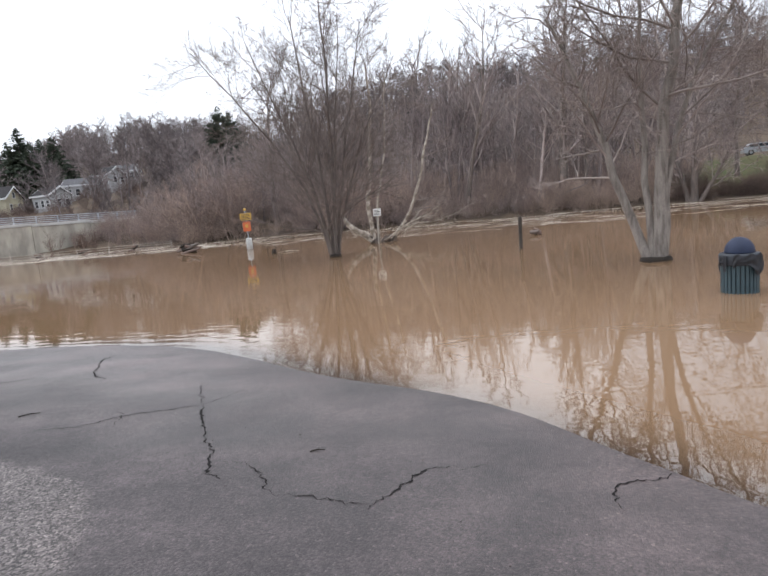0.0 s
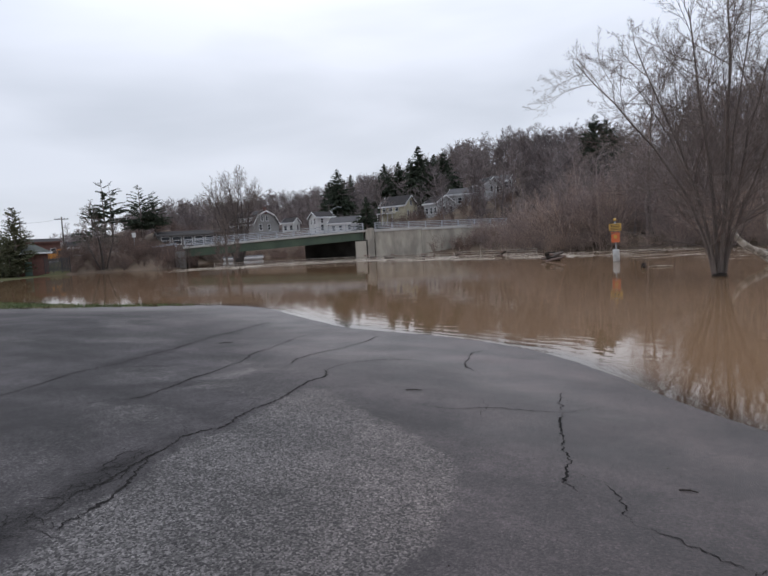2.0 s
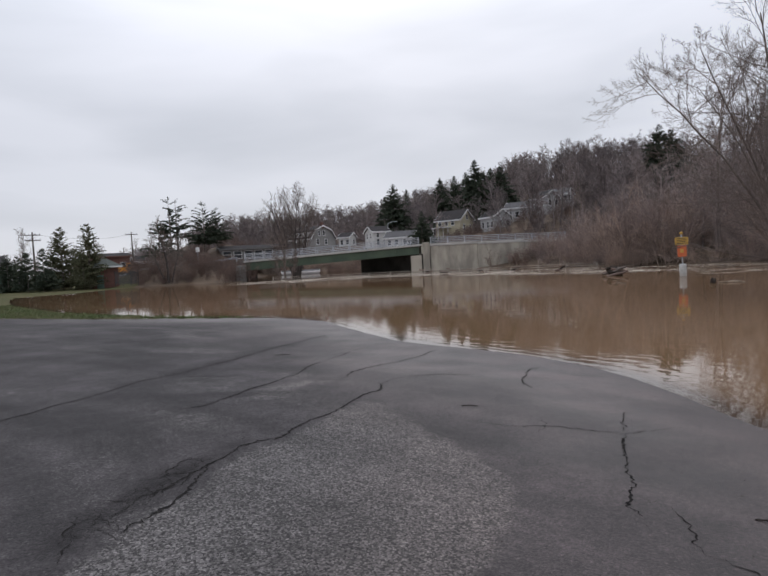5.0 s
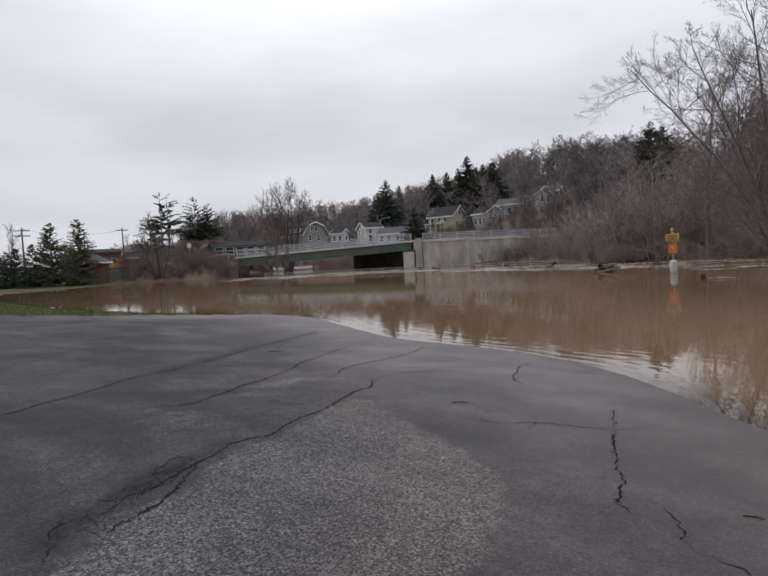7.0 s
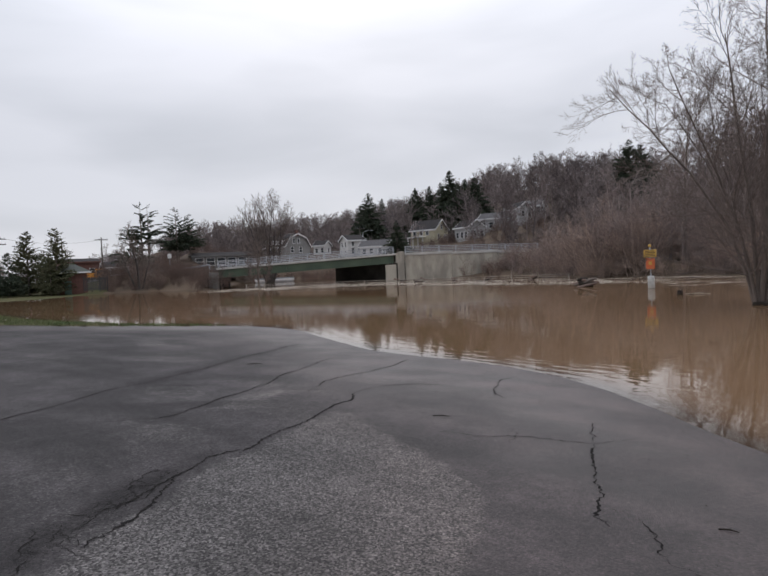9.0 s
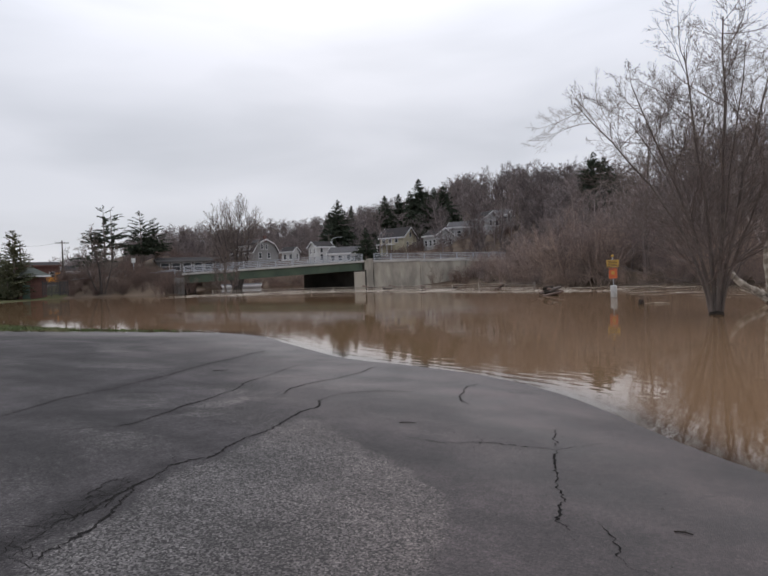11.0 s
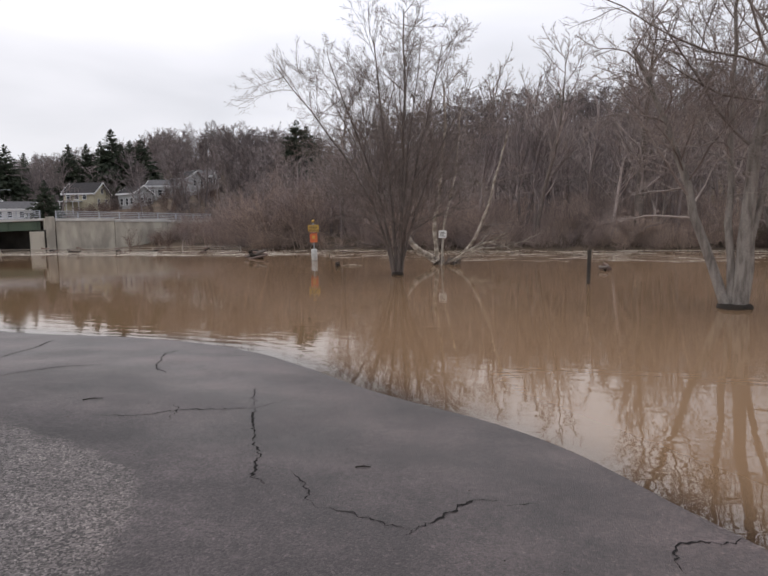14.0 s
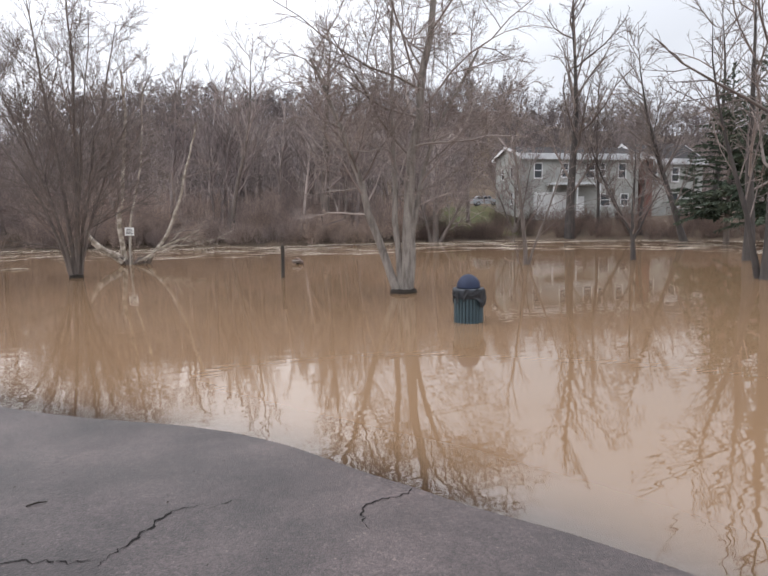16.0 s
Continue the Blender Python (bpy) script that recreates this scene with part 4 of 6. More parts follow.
def led_stems(rng, lines, n):
    """Stems that follow given lines: each is (lean into depth, radius, points (x, z)). Returns stems for grow() and their points."""
    stems, paths = [], []
    for depth, radius, points in lines:
        q = np.array([(x, depth * max(z, 0), z) for x, z in points])
        t = np.concatenate([[0], np.cumsum(np.linalg.norm(np.diff(q, axis=0), axis=1))])
        w = np.linspace(0, t[-1], n + 1)
        p = np.stack([np.interp(w, t, q[:, i]) for i in range(3)], axis=1)
        p[1:-1] = 0.25 * p[:-2] + 0.5 * p[1:-1] + 0.25 * p[2:]
        p[2:] += rng.normal(0, 0.03, (n - 1, 3))
        stems.append((p[0], p[1] - p[0], t[-1], radius))
        paths.append(p)
    return stems, np.array(paths)


def big_tree(name, m, stems, levels, seed, bark, twig, label, ring=None, paths=None):
    """A leafless tree in its own frame: x to the right, y away, z up. Each stem is a part."""
    rng = np.random.default_rng(seed)
    made = grow(rng, stems, levels, paths)
    ob = thing(name, m, label, "tree")
    p, r, sides = made[0]
    for i in range(len(p)):
        v, f = tubes([(p[i:i + 1], r[i:i + 1], sides)])
        part("trunk", mesh_from("trunk", v, f, bark, True), None, ob)
    v, f = tubes(made[1:])
    tagged(part("crown", mesh_from("crown", v, f, twig, True), None, ob, "bare branches and twigs"), kind="stuff")
    if ring:
        bm = lathe([(ring, -0.2), (ring * 1.02, 0.0), (ring * 0.96, 0.06), (ring * 0.86, 0.1)], 22)
        for v in bm.verts:
            k = 1 + 0.09 * math.sin(3 * math.atan2(v.co.y, v.co.x) + seed) + rng.normal(0, 0.025)
            v.co.x, v.co.y, v.co.z = v.co.x * k, v.co.y * k, v.co.z + (rng.normal(0, 0.018) if v.co.z > 0.03 else 0)
        part("flood_stain", bm, M["bark_wet"], ob, "dark wet band of drift at the water line", smooth=True)
    return ob


M["twig_pink"] = material("maple_twigs", (0.27, 0.225, 0.20), 0.9, second=(0.19, 0.15, 0.135), scale=1.2, island=0.3)
M["twig_dark"] = material("dark_twigs", (0.185, 0.148, 0.13), 0.9, second=(0.125, 0.10, 0.09), scale=1.2, island=0.3)

# the large three-stemmed maple
rng = np.random.default_rng(20)
stems, paths = led_stems(rng, [
    (0.0, 0.13, [(-0.03, -0.5), (-0.17, 0.15), (-0.57, 1.2), (-0.96, 2.5), (-1.15, 3.3), (-1.6, 4.6), (-2.3, 6.0)]),
    (0.02, 0.175, [(0.1, -0.5), (0.12, 0.2), (0.17, 1.6), (0.22, 3.0), (0.42, 4.0), (0.6, 5.2), (0.9, 7.5), (1.1, 9.5)]),
    (0.08, 0.10, [(-0.05, -0.5), (-0.05, 0.3), (-0.17, 1.7), (-0.22, 3.0), (-0.2, 5.0), (-0.15, 7.5)]),
    (0.06, 0.10, [(0.16, -0.5), (0.22, 0.3), (0.33, 1.8), (0.55, 3.2), (1.1, 4.6), (2.0, 6.2)])], 10)
big_tree("bare_maple", tree_at(-25.6, 15.3, 0.0), stems, [
    lv(n=10, wiggle=0.05, up=0.03, tip=0.3, sides=10, flare=1.2),
    lv(19, 6, 64, 0.48, 0.24, 0.15, 0.0, 0.3, 5, 0.37, 16),
    lv(9, 4, 46, 0.45, 0.5, 0.17, -0.03, 0.35, 4, 0.15, 15, least=0.007),
    lv(7, 3, 40, 0.50, 0.5, 0.15, 0.0, 0.4, 3, 0.15, 15, least=0.005),
    lv(4, 2, 38, 0.55, 0.6, 0.15, 0.02, 0.4, 3, 0.15, 15, least=0.0035)],
    7, M["bark_grey"], M["twig_pink"], "large bare three-stemmed maple standing in flood water", ring=0.36, paths=paths)

# the vase-shaped tree in front of the thicket
rng = np.random.default_rng(21)
stems, paths = led_stems(rng, [
    (0.06, 0.066, [(-0.12, -0.4), (-0.12, 0.0), (-0.35, 1.2), (-1.25, 3.6), (-2.6, 5.6), (-4.0, 7.4), (-4.9, 8.6)]),
    (-0.08, 0.066, [(-0.08, -0.4), (-0.08, 0.0), (-0.3, 1.4), (-0.9, 3.8), (-1.7, 6.0), (-2.6, 8.6)]),
    (0.10, 0.085, [(0.0, -0.4), (0.0, 0.0), (-0.1, 1.5), (-0.3, 4.0), (-0.6, 7.0), (-0.9, 10.0)]),
    (-0.04, 0.092, [(0.05, -0.4), (0.05, 0.0), (0.1, 1.5), (0.3, 4.0), (0.35, 7.0), (0.4, 10.5)]),
    (0.09, 0.07, [(0.1, -0.4), (0.1, 0.0), (0.3, 1.5), (0.8, 4.2), (1.4, 6.8), (2.0, 9.5)]),
    (-0.1, 0.055, [(0.12, -0.4), (0.12, 0.0), (0.35, 1.3), (1.1, 3.6), (2.1, 5.8), (3.0, 7.6)]),
    (0.2, 0.05, [(-0.04, -0.4), (-0.04, 0.0), (-0.25, 1.2), (-0.7, 3.2), (-1.5, 5.0), (-2.2, 6.5), (-3.1, 8.0)]),
    (-0.2, 0.05, [(0.02, -0.4), (0.02, 0.0), (0.2, 2.0), (0.5, 5.0), (1.0, 9.0)])], 9)
big_tree("vase_shaped_tree", tree_at(4.25, 24.3, 0.0), stems, [
    lv(n=9, wiggle=0.07, up=-0.02, tip=0.24, sides=7, flare=1.1),
    lv(19, 5, 54, 0.38, 0.32, 0.13, 0.05, 0.35, 4, 0.13, 14, least=0.010),
    lv(8, 3, 40, 0.45, 0.5, 0.13, 0.06, 0.4, 3, 0.15, 12, least=0.007),
    lv(7, 2, 36, 0.5, 0.6, 0.13, 0.05, 0.4, 3, 0.15, 12, least=0.005),
    lv(3, 1, 34, 0.6, 0.7, 0.13, 0.05, 0.4, 3, 0.2, 12, least=0.004)],
    22, M["bark_brown"], M["twig_dark"], "bare vase-shaped tree with many stems in flood water", ring=0.25, paths=paths)

# the pale sycamore clump
rng = np.random.default_rng(30)
stems, paths = led_stems(rng, [
    (0.0, 0.125, [(-0.05, -0.3), (-0.09, 0.0), (-0.35, 1.6), (-0.18, 2.8), (0.09, 4.75), (0.26, 6.5), (0.35, 7.75), (0.2, 9.2)]),
    (0.04, 0.065, [(0.15, -0.3), (0.18, 0.35), (0.14, 1.75), (0.53, 3.5), (0.88, 4.9), (1.06, 6.9), (1.15, 8.8)]),
    (0.0, 0.098, [(0.65, -0.3), (0.8, 0.0), (1.3, 0.7), (1.95, 1.6), (2.4, 2.65), (2.75, 3.9), (3.1, 5.3), (3.5, 6.9)])], 14)
sycamore = big_tree("sycamore_clump", tree_at(0.1, 31.2, 0.0), stems, [
    lv(n=14, wiggle=0.085, up=0.07, tip=0.34, sides=8, flare=1.3),
    lv(13, 4, 55, 0.33, 0.30, 0.16, 0.0, 0.35, 4, 0.22, 14, least=0.013),
    lv(6, 3, 42, 0.45, 0.5, 0.14, 0.02, 0.4, 3, 0.2, 14, least=0.009),
    lv(4, 2, 36, 0.5, 0.6, 0.14, 0.02, 0.4, 3, 0.2, 14, least=0.006)],
    32, M["bark_pale"], M["twig_pink"], "leaning pale-barked sycamore clump standing in flood water", paths=paths)
stubs = [((x, rng.normal(0, 0.12), -0.25), (rng.normal(0, 0.45), rng.normal(0, 0.3), 1), rng.uniform(0.45, 0.85), rng.uniform(0.07, 0.12)) for x in np.linspace(-0.42, 0.95, 13)]
v, f = tubes(grow(rng, stubs, [lv(n=4, wiggle=0.2, up=0, tip=0.5, sides=7, flare=1.3), lv(3, 3, 45, 0.6, 0.4, 0.2, 0.0, 0.4, 4, 0.3, least=0.015)]))
part("root_crown", mesh_from("root_crown", v, f, M["bark_brown"], True), None, sycamore, "brown stubby root crown at the water line")
rng = np.random.default_rng(33)
fallen = thing("broken_limb", tree_at(0.1, 31.0, 0.0), "broken pale sycamore limb propped out of the water", "log")
p = np.array([[[-0.2, 0, 0.15], [-0.55, 0.05, 0.45], [-1.05, 0.05, 0.72], [-1.5, 0, 1.15], [-1.75, 0, 1.75]]])
v, f = tubes([(p, np.array([[0.2, 0.19, 0.16, 0.13, 0.03]]), 8)])
part("limb", mesh_from("limb", v, f, M["bark_pale"], True), None, fallen)
v, f = tubes(grow(rng, [((0.5, -0.2, 0.1), (0.9, 0, 0.55), 3.2, 0.05), ((0.4, -0.2, 0.1), (0.8, 0.2, 0.35), 3.6, 0.045), ((-0.3, -0.2, 0.1), (-0.8, 0, 0.35), 1.4, 0.035), ((1.6, -0.2, 0.8), (1, 0, 0.15), 3.4, 0.04)], [
    lv(n=5, wiggle=0.12, up=0.02, tip=0.3, sides=5), lv(6, 3, 40, 0.4, 0.5, 0.15, 0.0, 0.4, 3, 0.2, least=0.012), lv(3, 2, 40, 0.5, 0.6, 0.15, 0, 0.4, 3, 0.2, least=0.007)]))
tagged(part("branch", mesh_from("branch", v, f, M["bark_pale"], True), None, fallen, "thin pale broken branches"), kind="stuff")

# slim trees towards the house
SLIM = [lv(n=7, wiggle=0.06, up=0.05, tip=0.08, sides=7, flare=1.2),
        lv(12, 4, 48, 0.4, 0.28, 0.14, 0.07, 0.35, 4, 0.22, 12, least=0.012),
        lv(6, 3, 38, 0.45, 0.5, 0.13, 0.05, 0.4, 3, 0.2, 12, least=0.008),
        lv(4, 2, 35, 0.5, 0.6, 0.13, 0.03, 0.4, 3, 0.2, 12, least=0.005)]
big_tree("slim_tree", tree_at(-37.4, 24.7, 0.0), [((0, 0, -0.3), (0.03, 0, 1), 7.5, 0.10), ((-0.2, 0, -0.3), (-0.35, 0, 1), 1.8, 0.04), ((0.05, 0, -0.3), (0.22, 0.1, 1), 6, 0.06)],
         SLIM, 41, M["bark_brown"], M["twig_dark"], "slim bare multi-stemmed tree in flood water")
big_tree("slim_tree", tree_at(-46.8, 27.9, 0.0), [((0, 0, -0.3), (-0.03, 0, 1), 5.2, 0.12), ((0.02, 0, 0.9), (0.4, 0.1, 1), 3.2, 0.05), ((-0.02, 0, 0.9), (-0.45, 0.1, 1), 3.0, 0.05)],
         SLIM, 42, M["bark_dark"], M["twig_dark"], "small bare round-crowned tree in flood water")
big_tree("bare_tree", tree_at(-55.7, 28.2, 0.0), [((0, 0, -0.3), (-0.02, 0, 1), 11, 0.22)], SLIM, 43, M["bark_dark"], M["twig_dark"], "bare brown tree standing at the flood edge")
big_tree("bare_tree", tree_at(-57.2, 20.2, 0.0), [((0, 0, -0.3), (-0.07, 0, 1), 11, 0.22), ((0.3, 0.3, -0.3), (0.12, 0, 1), 9, 0.12), ((-0.2, 0.2, -0.3), (-0.2, 0, 1), 8, 0.10)],
         SLIM, 44, M["bark_dark"], M["twig_dark"], "bare brown tree with several stems in flood water")
TALL = [lv(n=9, wiggle=0.05, up=0.06, tip=0.07, sides=8, flare=1.3),
        lv(22, 4, 42, 0.34, 0.27, 0.14, 0.14, 0.35, 4, 0.2, 12, least=0.032),
        lv(8, 3, 40, 0.42, 0.5, 0.14, 0.05, 0.4, 3, 0.15, 12, least=0.022),
        lv(5, 2, 36, 0.5, 0.6, 0.14, 0.03, 0.4, 3, 0.15, 12, least=0.014)]
for az, d, stems, seed in (
        (-41.3, 53.0, [((0, 0, -0.5), (0.0, 0, 1), 20, 0.42)], 45),
        (-51.0, 48.0, [((0, 0, -0.3), (-0.30, 0, 1), 15, 0.24), ((-0.5, 0, 2.0), (-0.5, 0.1, 1), 9, 0.13)], 46),
        (-46.5, 54.0, [((0, 0, -0.3), (-0.35, 0, 1), 9, 0.20)], 47),
        (-47.3, 53.5, [((0, 0, -0.3), (0.0, 0, 1), 12, 0.17)], 48),
        (-43.6, 54.5, [((0, 0, -0.3), (0.05, 0, 1), 14, 0.16)], 49),
        (-36.2, 56.0, [((0, 0, -0.3), (0.3, 0, 1), 8, 0.13), ((0, 0, -0.3), (-0.3, 0, 1), 7, 0.10), ((0, 0, -0.3), (0.05, 0, 1), 7, 0.10)], 50),
        (-28.6, 51.5, [((0, 0, -0.3), (0.1, 0, 1), 9, 0.30), ((0.3, 0, -0.3), (0.5, 0, 1), 7, 0.18), ((-0.3, 0, -0.3), (-0.15, 0, 1), 9, 0.20)], 51),
        (-18.0, 52.5, [((0, 0, -0.3), (0.02, 0, 1), 17, 0.45), ((1.5, 0, -0.3), (0.1, 0, 1), 12, 0.16)], 52),
        (-31.8, 60.0, [((0, 0, -0.3), (0.0, 0, 1), 15, 0.20)], 53),
        (-53.0, 60.0, [((0, 0, -0.3), (0.05, 0, 1), 18, 0.28)], 54),
        (-9.0, 53.0, [((0, 0, -0.3), (0.05, 0, 1), 16, 0.22)], 55),
        (9.5, 62.0, [((0, 0, -0.3), (-0.03, 0, 1), 15, 0.22)], 56),
        (48.4, 108.0, [((0.1 * k, 0, -0.3), (-0.45 + 0.12 * k, 0.1 * (-1) ** k, 1), 16 - 0.7 * abs(k - 3.5), 0.18) for k in range(8)], 57),
        (60.0, 92.0, [((0, 0, -0.3), (0.0, 0, 1), 9, 0.2), ((0.3, 0, -0.3), (0.4, 0, 1), 7, 0.12), ((-0.3, 0, -0.3), (-0.45, 0, 1), 7, 0.12)], 58),
        (26.3, 215.0, [((0.2 * k, 0, -0.3), (-0.6 + 0.2 * k, 0.1 * (-1) ** k, 1), 12.5 - 0.5 * abs(k - 3), 0.22) for k in range(7)], 59),
        (65.8, 175.0, [((0, 0, -0.3), (0.0, 0, 1), 10, 0.2)], 60),
        (71.5, 140.0, [((0, 0, -0.3), (0.0, 0, 1), 11, 0.2)], 61)):
    by_house, dark = -55 < az < -40, az < -40 or az > 45
    big_tree("bare_tree", tree_at(az, d), stems, TALL, seed, M["bark_dark" if dark else "bark_brown"], M["twig_dark" if dark else "wood_far"],
             "tall dark bare tree in front of the grey house" if by_house else "tall bare winter tree on the far bank")
big_tree("small_bare_tree", tree_at(49.3, 79.5, 0.0), [((0, 0, -0.3), (0.0, 0, 1), 6, 0.17), ((-0.5, 0, -0.3), (-0.35, 0, 1), 4, 0.09), ((0.5, 0, -0.3), (0.4, 0, 1), 4, 0.09)],
         TALL, 62, M["bark_brown"], M["twig_dark"], "small bare tree standing in the flood by the bridge")


# ------------------------------------------------------------------ evergreens
def conifer(m, height, width, seed, mat, label, bare=0.08, whorl=0.34, droop=-0.25, name="spruce", open_=1.0, wood=None, crown=0.85, fine=1.0):
    """A trunk with whorls of boughs; each bough carries flat sprays of needles."""
    rng = np.random.default_rng(seed)
    ob = thing(name, m, label, "tree")
    v, f = tubes([(np.array([[[0, 0, -0.4], [0.02, 0, height * 0.5], [0, 0, height]]]), np.array([[height * 0.016, height * 0.010, 0.01]]), 7)])
    part("trunk", mesh_from("trunk", v, f, wood or M["bark_brown"], True), None, ob)
    vs, fs, boughs, radii_ = [], [], [], []
    tiers = int(height * (1 - bare) / whorl)
    for k in range(int(tiers * 6 * open_)):
        t = rng.random() ** 1.15
        z = height * (bare + (1 - bare) * t * 0.985)
        ln = (width * (1 - t) ** crown * rng.uniform(0.55, 1.12)) + 0.12
        a = rng.random() * 6.283
        way = np.array([math.cos(a), math.sin(a), droop * (1 - t) + 0.45 * t + rng.normal(0, 0.08)])
        side = np.array([-math.sin(a), math.cos(a), 0])
        base = np.array([0, 0, z])
        boughs.append([base, base + way * ln * 0.55 + np.array([0, 0, 0.06 * ln]), base + way * ln])
        radii_.append([0.012 * ln + 0.01, 0.008 * ln + 0.006, 0.004])
        n = max(4, int(ln * 5.0 / fine ** 1.3))
        q = (np.arange(n) + rng.random(n)) / n
        for qq in q:
            c = base + way * ln * (0.15 + 0.85 * qq) + np.array([0, 0, 0.06 * ln * (1 - abs(2 * qq - 1))])
            w = (0.14 + 0.20 * ln * (1 - 0.65 * qq)) * rng.uniform(0.6, 1.3) * fine
            for sg in (-1, 1):
                o = side * sg * w * rng.uniform(0.5, 1.0) + way * w * 0.6 + np.array([0, 0, rng.normal(-0.35, 0.35) * w])
                h = (way * 0.10 + np.array([0, 0, rng.normal(0, 0.12)])) * max(0.7 * fine, w * 1.6)
                vs.append((c - h, c + h, c + o + h * 0.35, c + o - h * 0.45))
    quads_ = np.array(vs).reshape(-1, 3)
    v, f = tubes([(np.array(boughs), np.array(radii_), 3)])
    f = np.concatenate([f, np.arange(len(quads_)).reshape(-1, 4) + len(v)])
    tagged(part("crown", mesh_from("crown", np.concatenate([v, quads_]), f, mat), None, ob, "dark needle-covered boughs"), kind="stuff")
    return ob


for az, d, top, width, seed in ((30.3, 200, 9.0, 3.6, 1), (38.3, 175, 7.4, 3.6, 2), (28.8, 205, 8.1, 3.2, 3), (27.9, 200, 8.2, 3.2, 4), (29.5, 195, 7.6, 3.0, 5), (32.3, 210, 7.6, 2.6, 6), (31.2, 208, 7.9, 2.6, 7),
                                (33.7, 205, 7.5, 3.0, 8), (37.0, 215, 6.8, 2.0, 9), (39.2, 190, 6.2, 3.0, 10), (13.9, 150, 10.5, 4.2, 11), (-10.8, 190, 12.2, 3.2, 12), (35.7, 135, 4.6, 2.6, 13), (13.0, 155, 10.0, 3.6, 14), (-4.5, 195, 11.7, 3.0, 15)):
    if seed < 9 and seed != 2:
        d, top = d * 0.84, top + 0.15
    m = tree_at(az, d)
    conifer(m, d * math.tan(radians(top)) + 1.9 - m.translation.z, width * 2.1, seed, M["needles"], "dark spruce among bare trees on the hillside", whorl=0.30, droop=-0.3)
for az, d, top, width, seed, mat, lab in ((71.2, 92, 2.3, 2.3, 21, "needles", "dark blue-green spruce beside the lawn"), (70.0, 90, 2.6, 2.4, 22, "needles", "dark blue-green spruce beside the lawn"),
                                          (68.6, 94, 4.4, 2.6, 23, "needles_green", "loose green pine beside the lawn"), (66.5, 92, 4.6, 3.1, 24, "needles_green", "loose green pine beside the lawn"),
                                          (67.5, 97, 2.6, 2.6, 25, "needles_green", "loose green pine beside the lawn"), (72.6, 94, 2.2, 2.6, 26, "needles", "dark blue-green spruce beside the lawn"), (65.5, 95, 2.0, 2.0, 27, "needles_green", "loose green pine beside the lawn"), (69.3, 96, 2.4, 2.4, 28, "needles_green", "loose green pine beside the lawn"), (71.9, 97, 2.0, 2.4, 29, "needles", "dark blue-green spruce beside the lawn"), (67.0, 90, 2.2, 2.0, 30, "needles_green", "loose green pine beside the lawn")):
    m = tree_at(az, d)
    conifer(m, d * math.tan(radians(top)) + 1.9 - m.translation.z, width, seed, M[mat], lab, whorl=0.24, droop=0.12, bare=0.03, open_=1.0 if mat == "needles" else 0.95, fine=0.75 if mat == "needles" else 0.6, crown=0.85 if mat == "needles" else 0.55)
for az, d, top, width, seed, o_ in ((59.6, 118, 6.9, 4.6, 31, 0.42), (59.0, 119, 6.7, 4.4, 35, 0.42), (56.6, 120, 6.5, 5.0, 32, 1.2), (55.4, 122, 5.8, 4.4, 33, 1.2), (60.6, 116, 5.0, 4.6, 34, 0.7)):
    m = tree_at(az, d)
    conifer(m, d * math.tan(radians(top)) + 1.9 - m.translation.z, width, seed, M["needles"], "tall ragged pine with open boughs", whorl=0.7, droop=0.08, bare=0.4 if o_ < 0.5 else 0.22, name="pine", open_=o_, crown=0.45 if o_ < 0.5 else 0.8, fine=0.5 if o_ < 0.5 else 0.65)
for az, d, top, width, seed in ((-51.4, 60, 5.6, 2.6, 41), (-54.0, 46, 12.5, 3.8, 42), (-57.4, 40, 14.5, 4.4, 43)):
    m = tree_at(az, d)
    conifer(m, d * math.tan(radians(top)) + 1.9 - m.translation.z, width, seed, M["needles"], "dark green pine on the flooded bank beside the house", whorl=0.34, droop=-0.02, bare=0.16, name="pine", open_=0.85, fine=0.5)

# ------------------------------------------------------------------ lawn on the left bank
def lawn_place(r, a):
    x, y = -r * np.sin(a), r * np.cos(a)
    return x, y, ground_z(x, y) + 0.01


verts, quads = sheet(np.concatenate([np.arange(16, 100, 0.4), np.arange(100, 140, 2.0)]), np.radians(np.arange(54, 112, 0.3)), lawn_place)
s = signed_distance(verts[:, 0], verts[:, 1], WATER)
az_ = np.degrees(np.arctan2(-verts[:, 0], verts[:, 1]))
r_ = np.hypot(verts[:, 0], verts[:, 1])
keep = (s > -0.3) & (verts[:, 1] > np.interp(verts[:, 0], *LAWN_EDGE) - 0.3) & (az_ > 62.5)
lawn = tagged(new("lawn", mesh_from("lawn", verts, quads[keep[quads].all(axis=1)], M["grass_ground"], True)), "patchy green and straw winter lawn beside the flood", "lawn", kind="structure")
verts, quads = sheet(np.arange(55, 96, 1.5), np.radians(np.arange(-37.5, -24, 0.5)), lawn_place)
tagged(new("lawn", mesh_from("lawn", verts, quads, M["grass_ground"], True)), "rough green grass bank beside the grey house", "lawn", kind="structure")

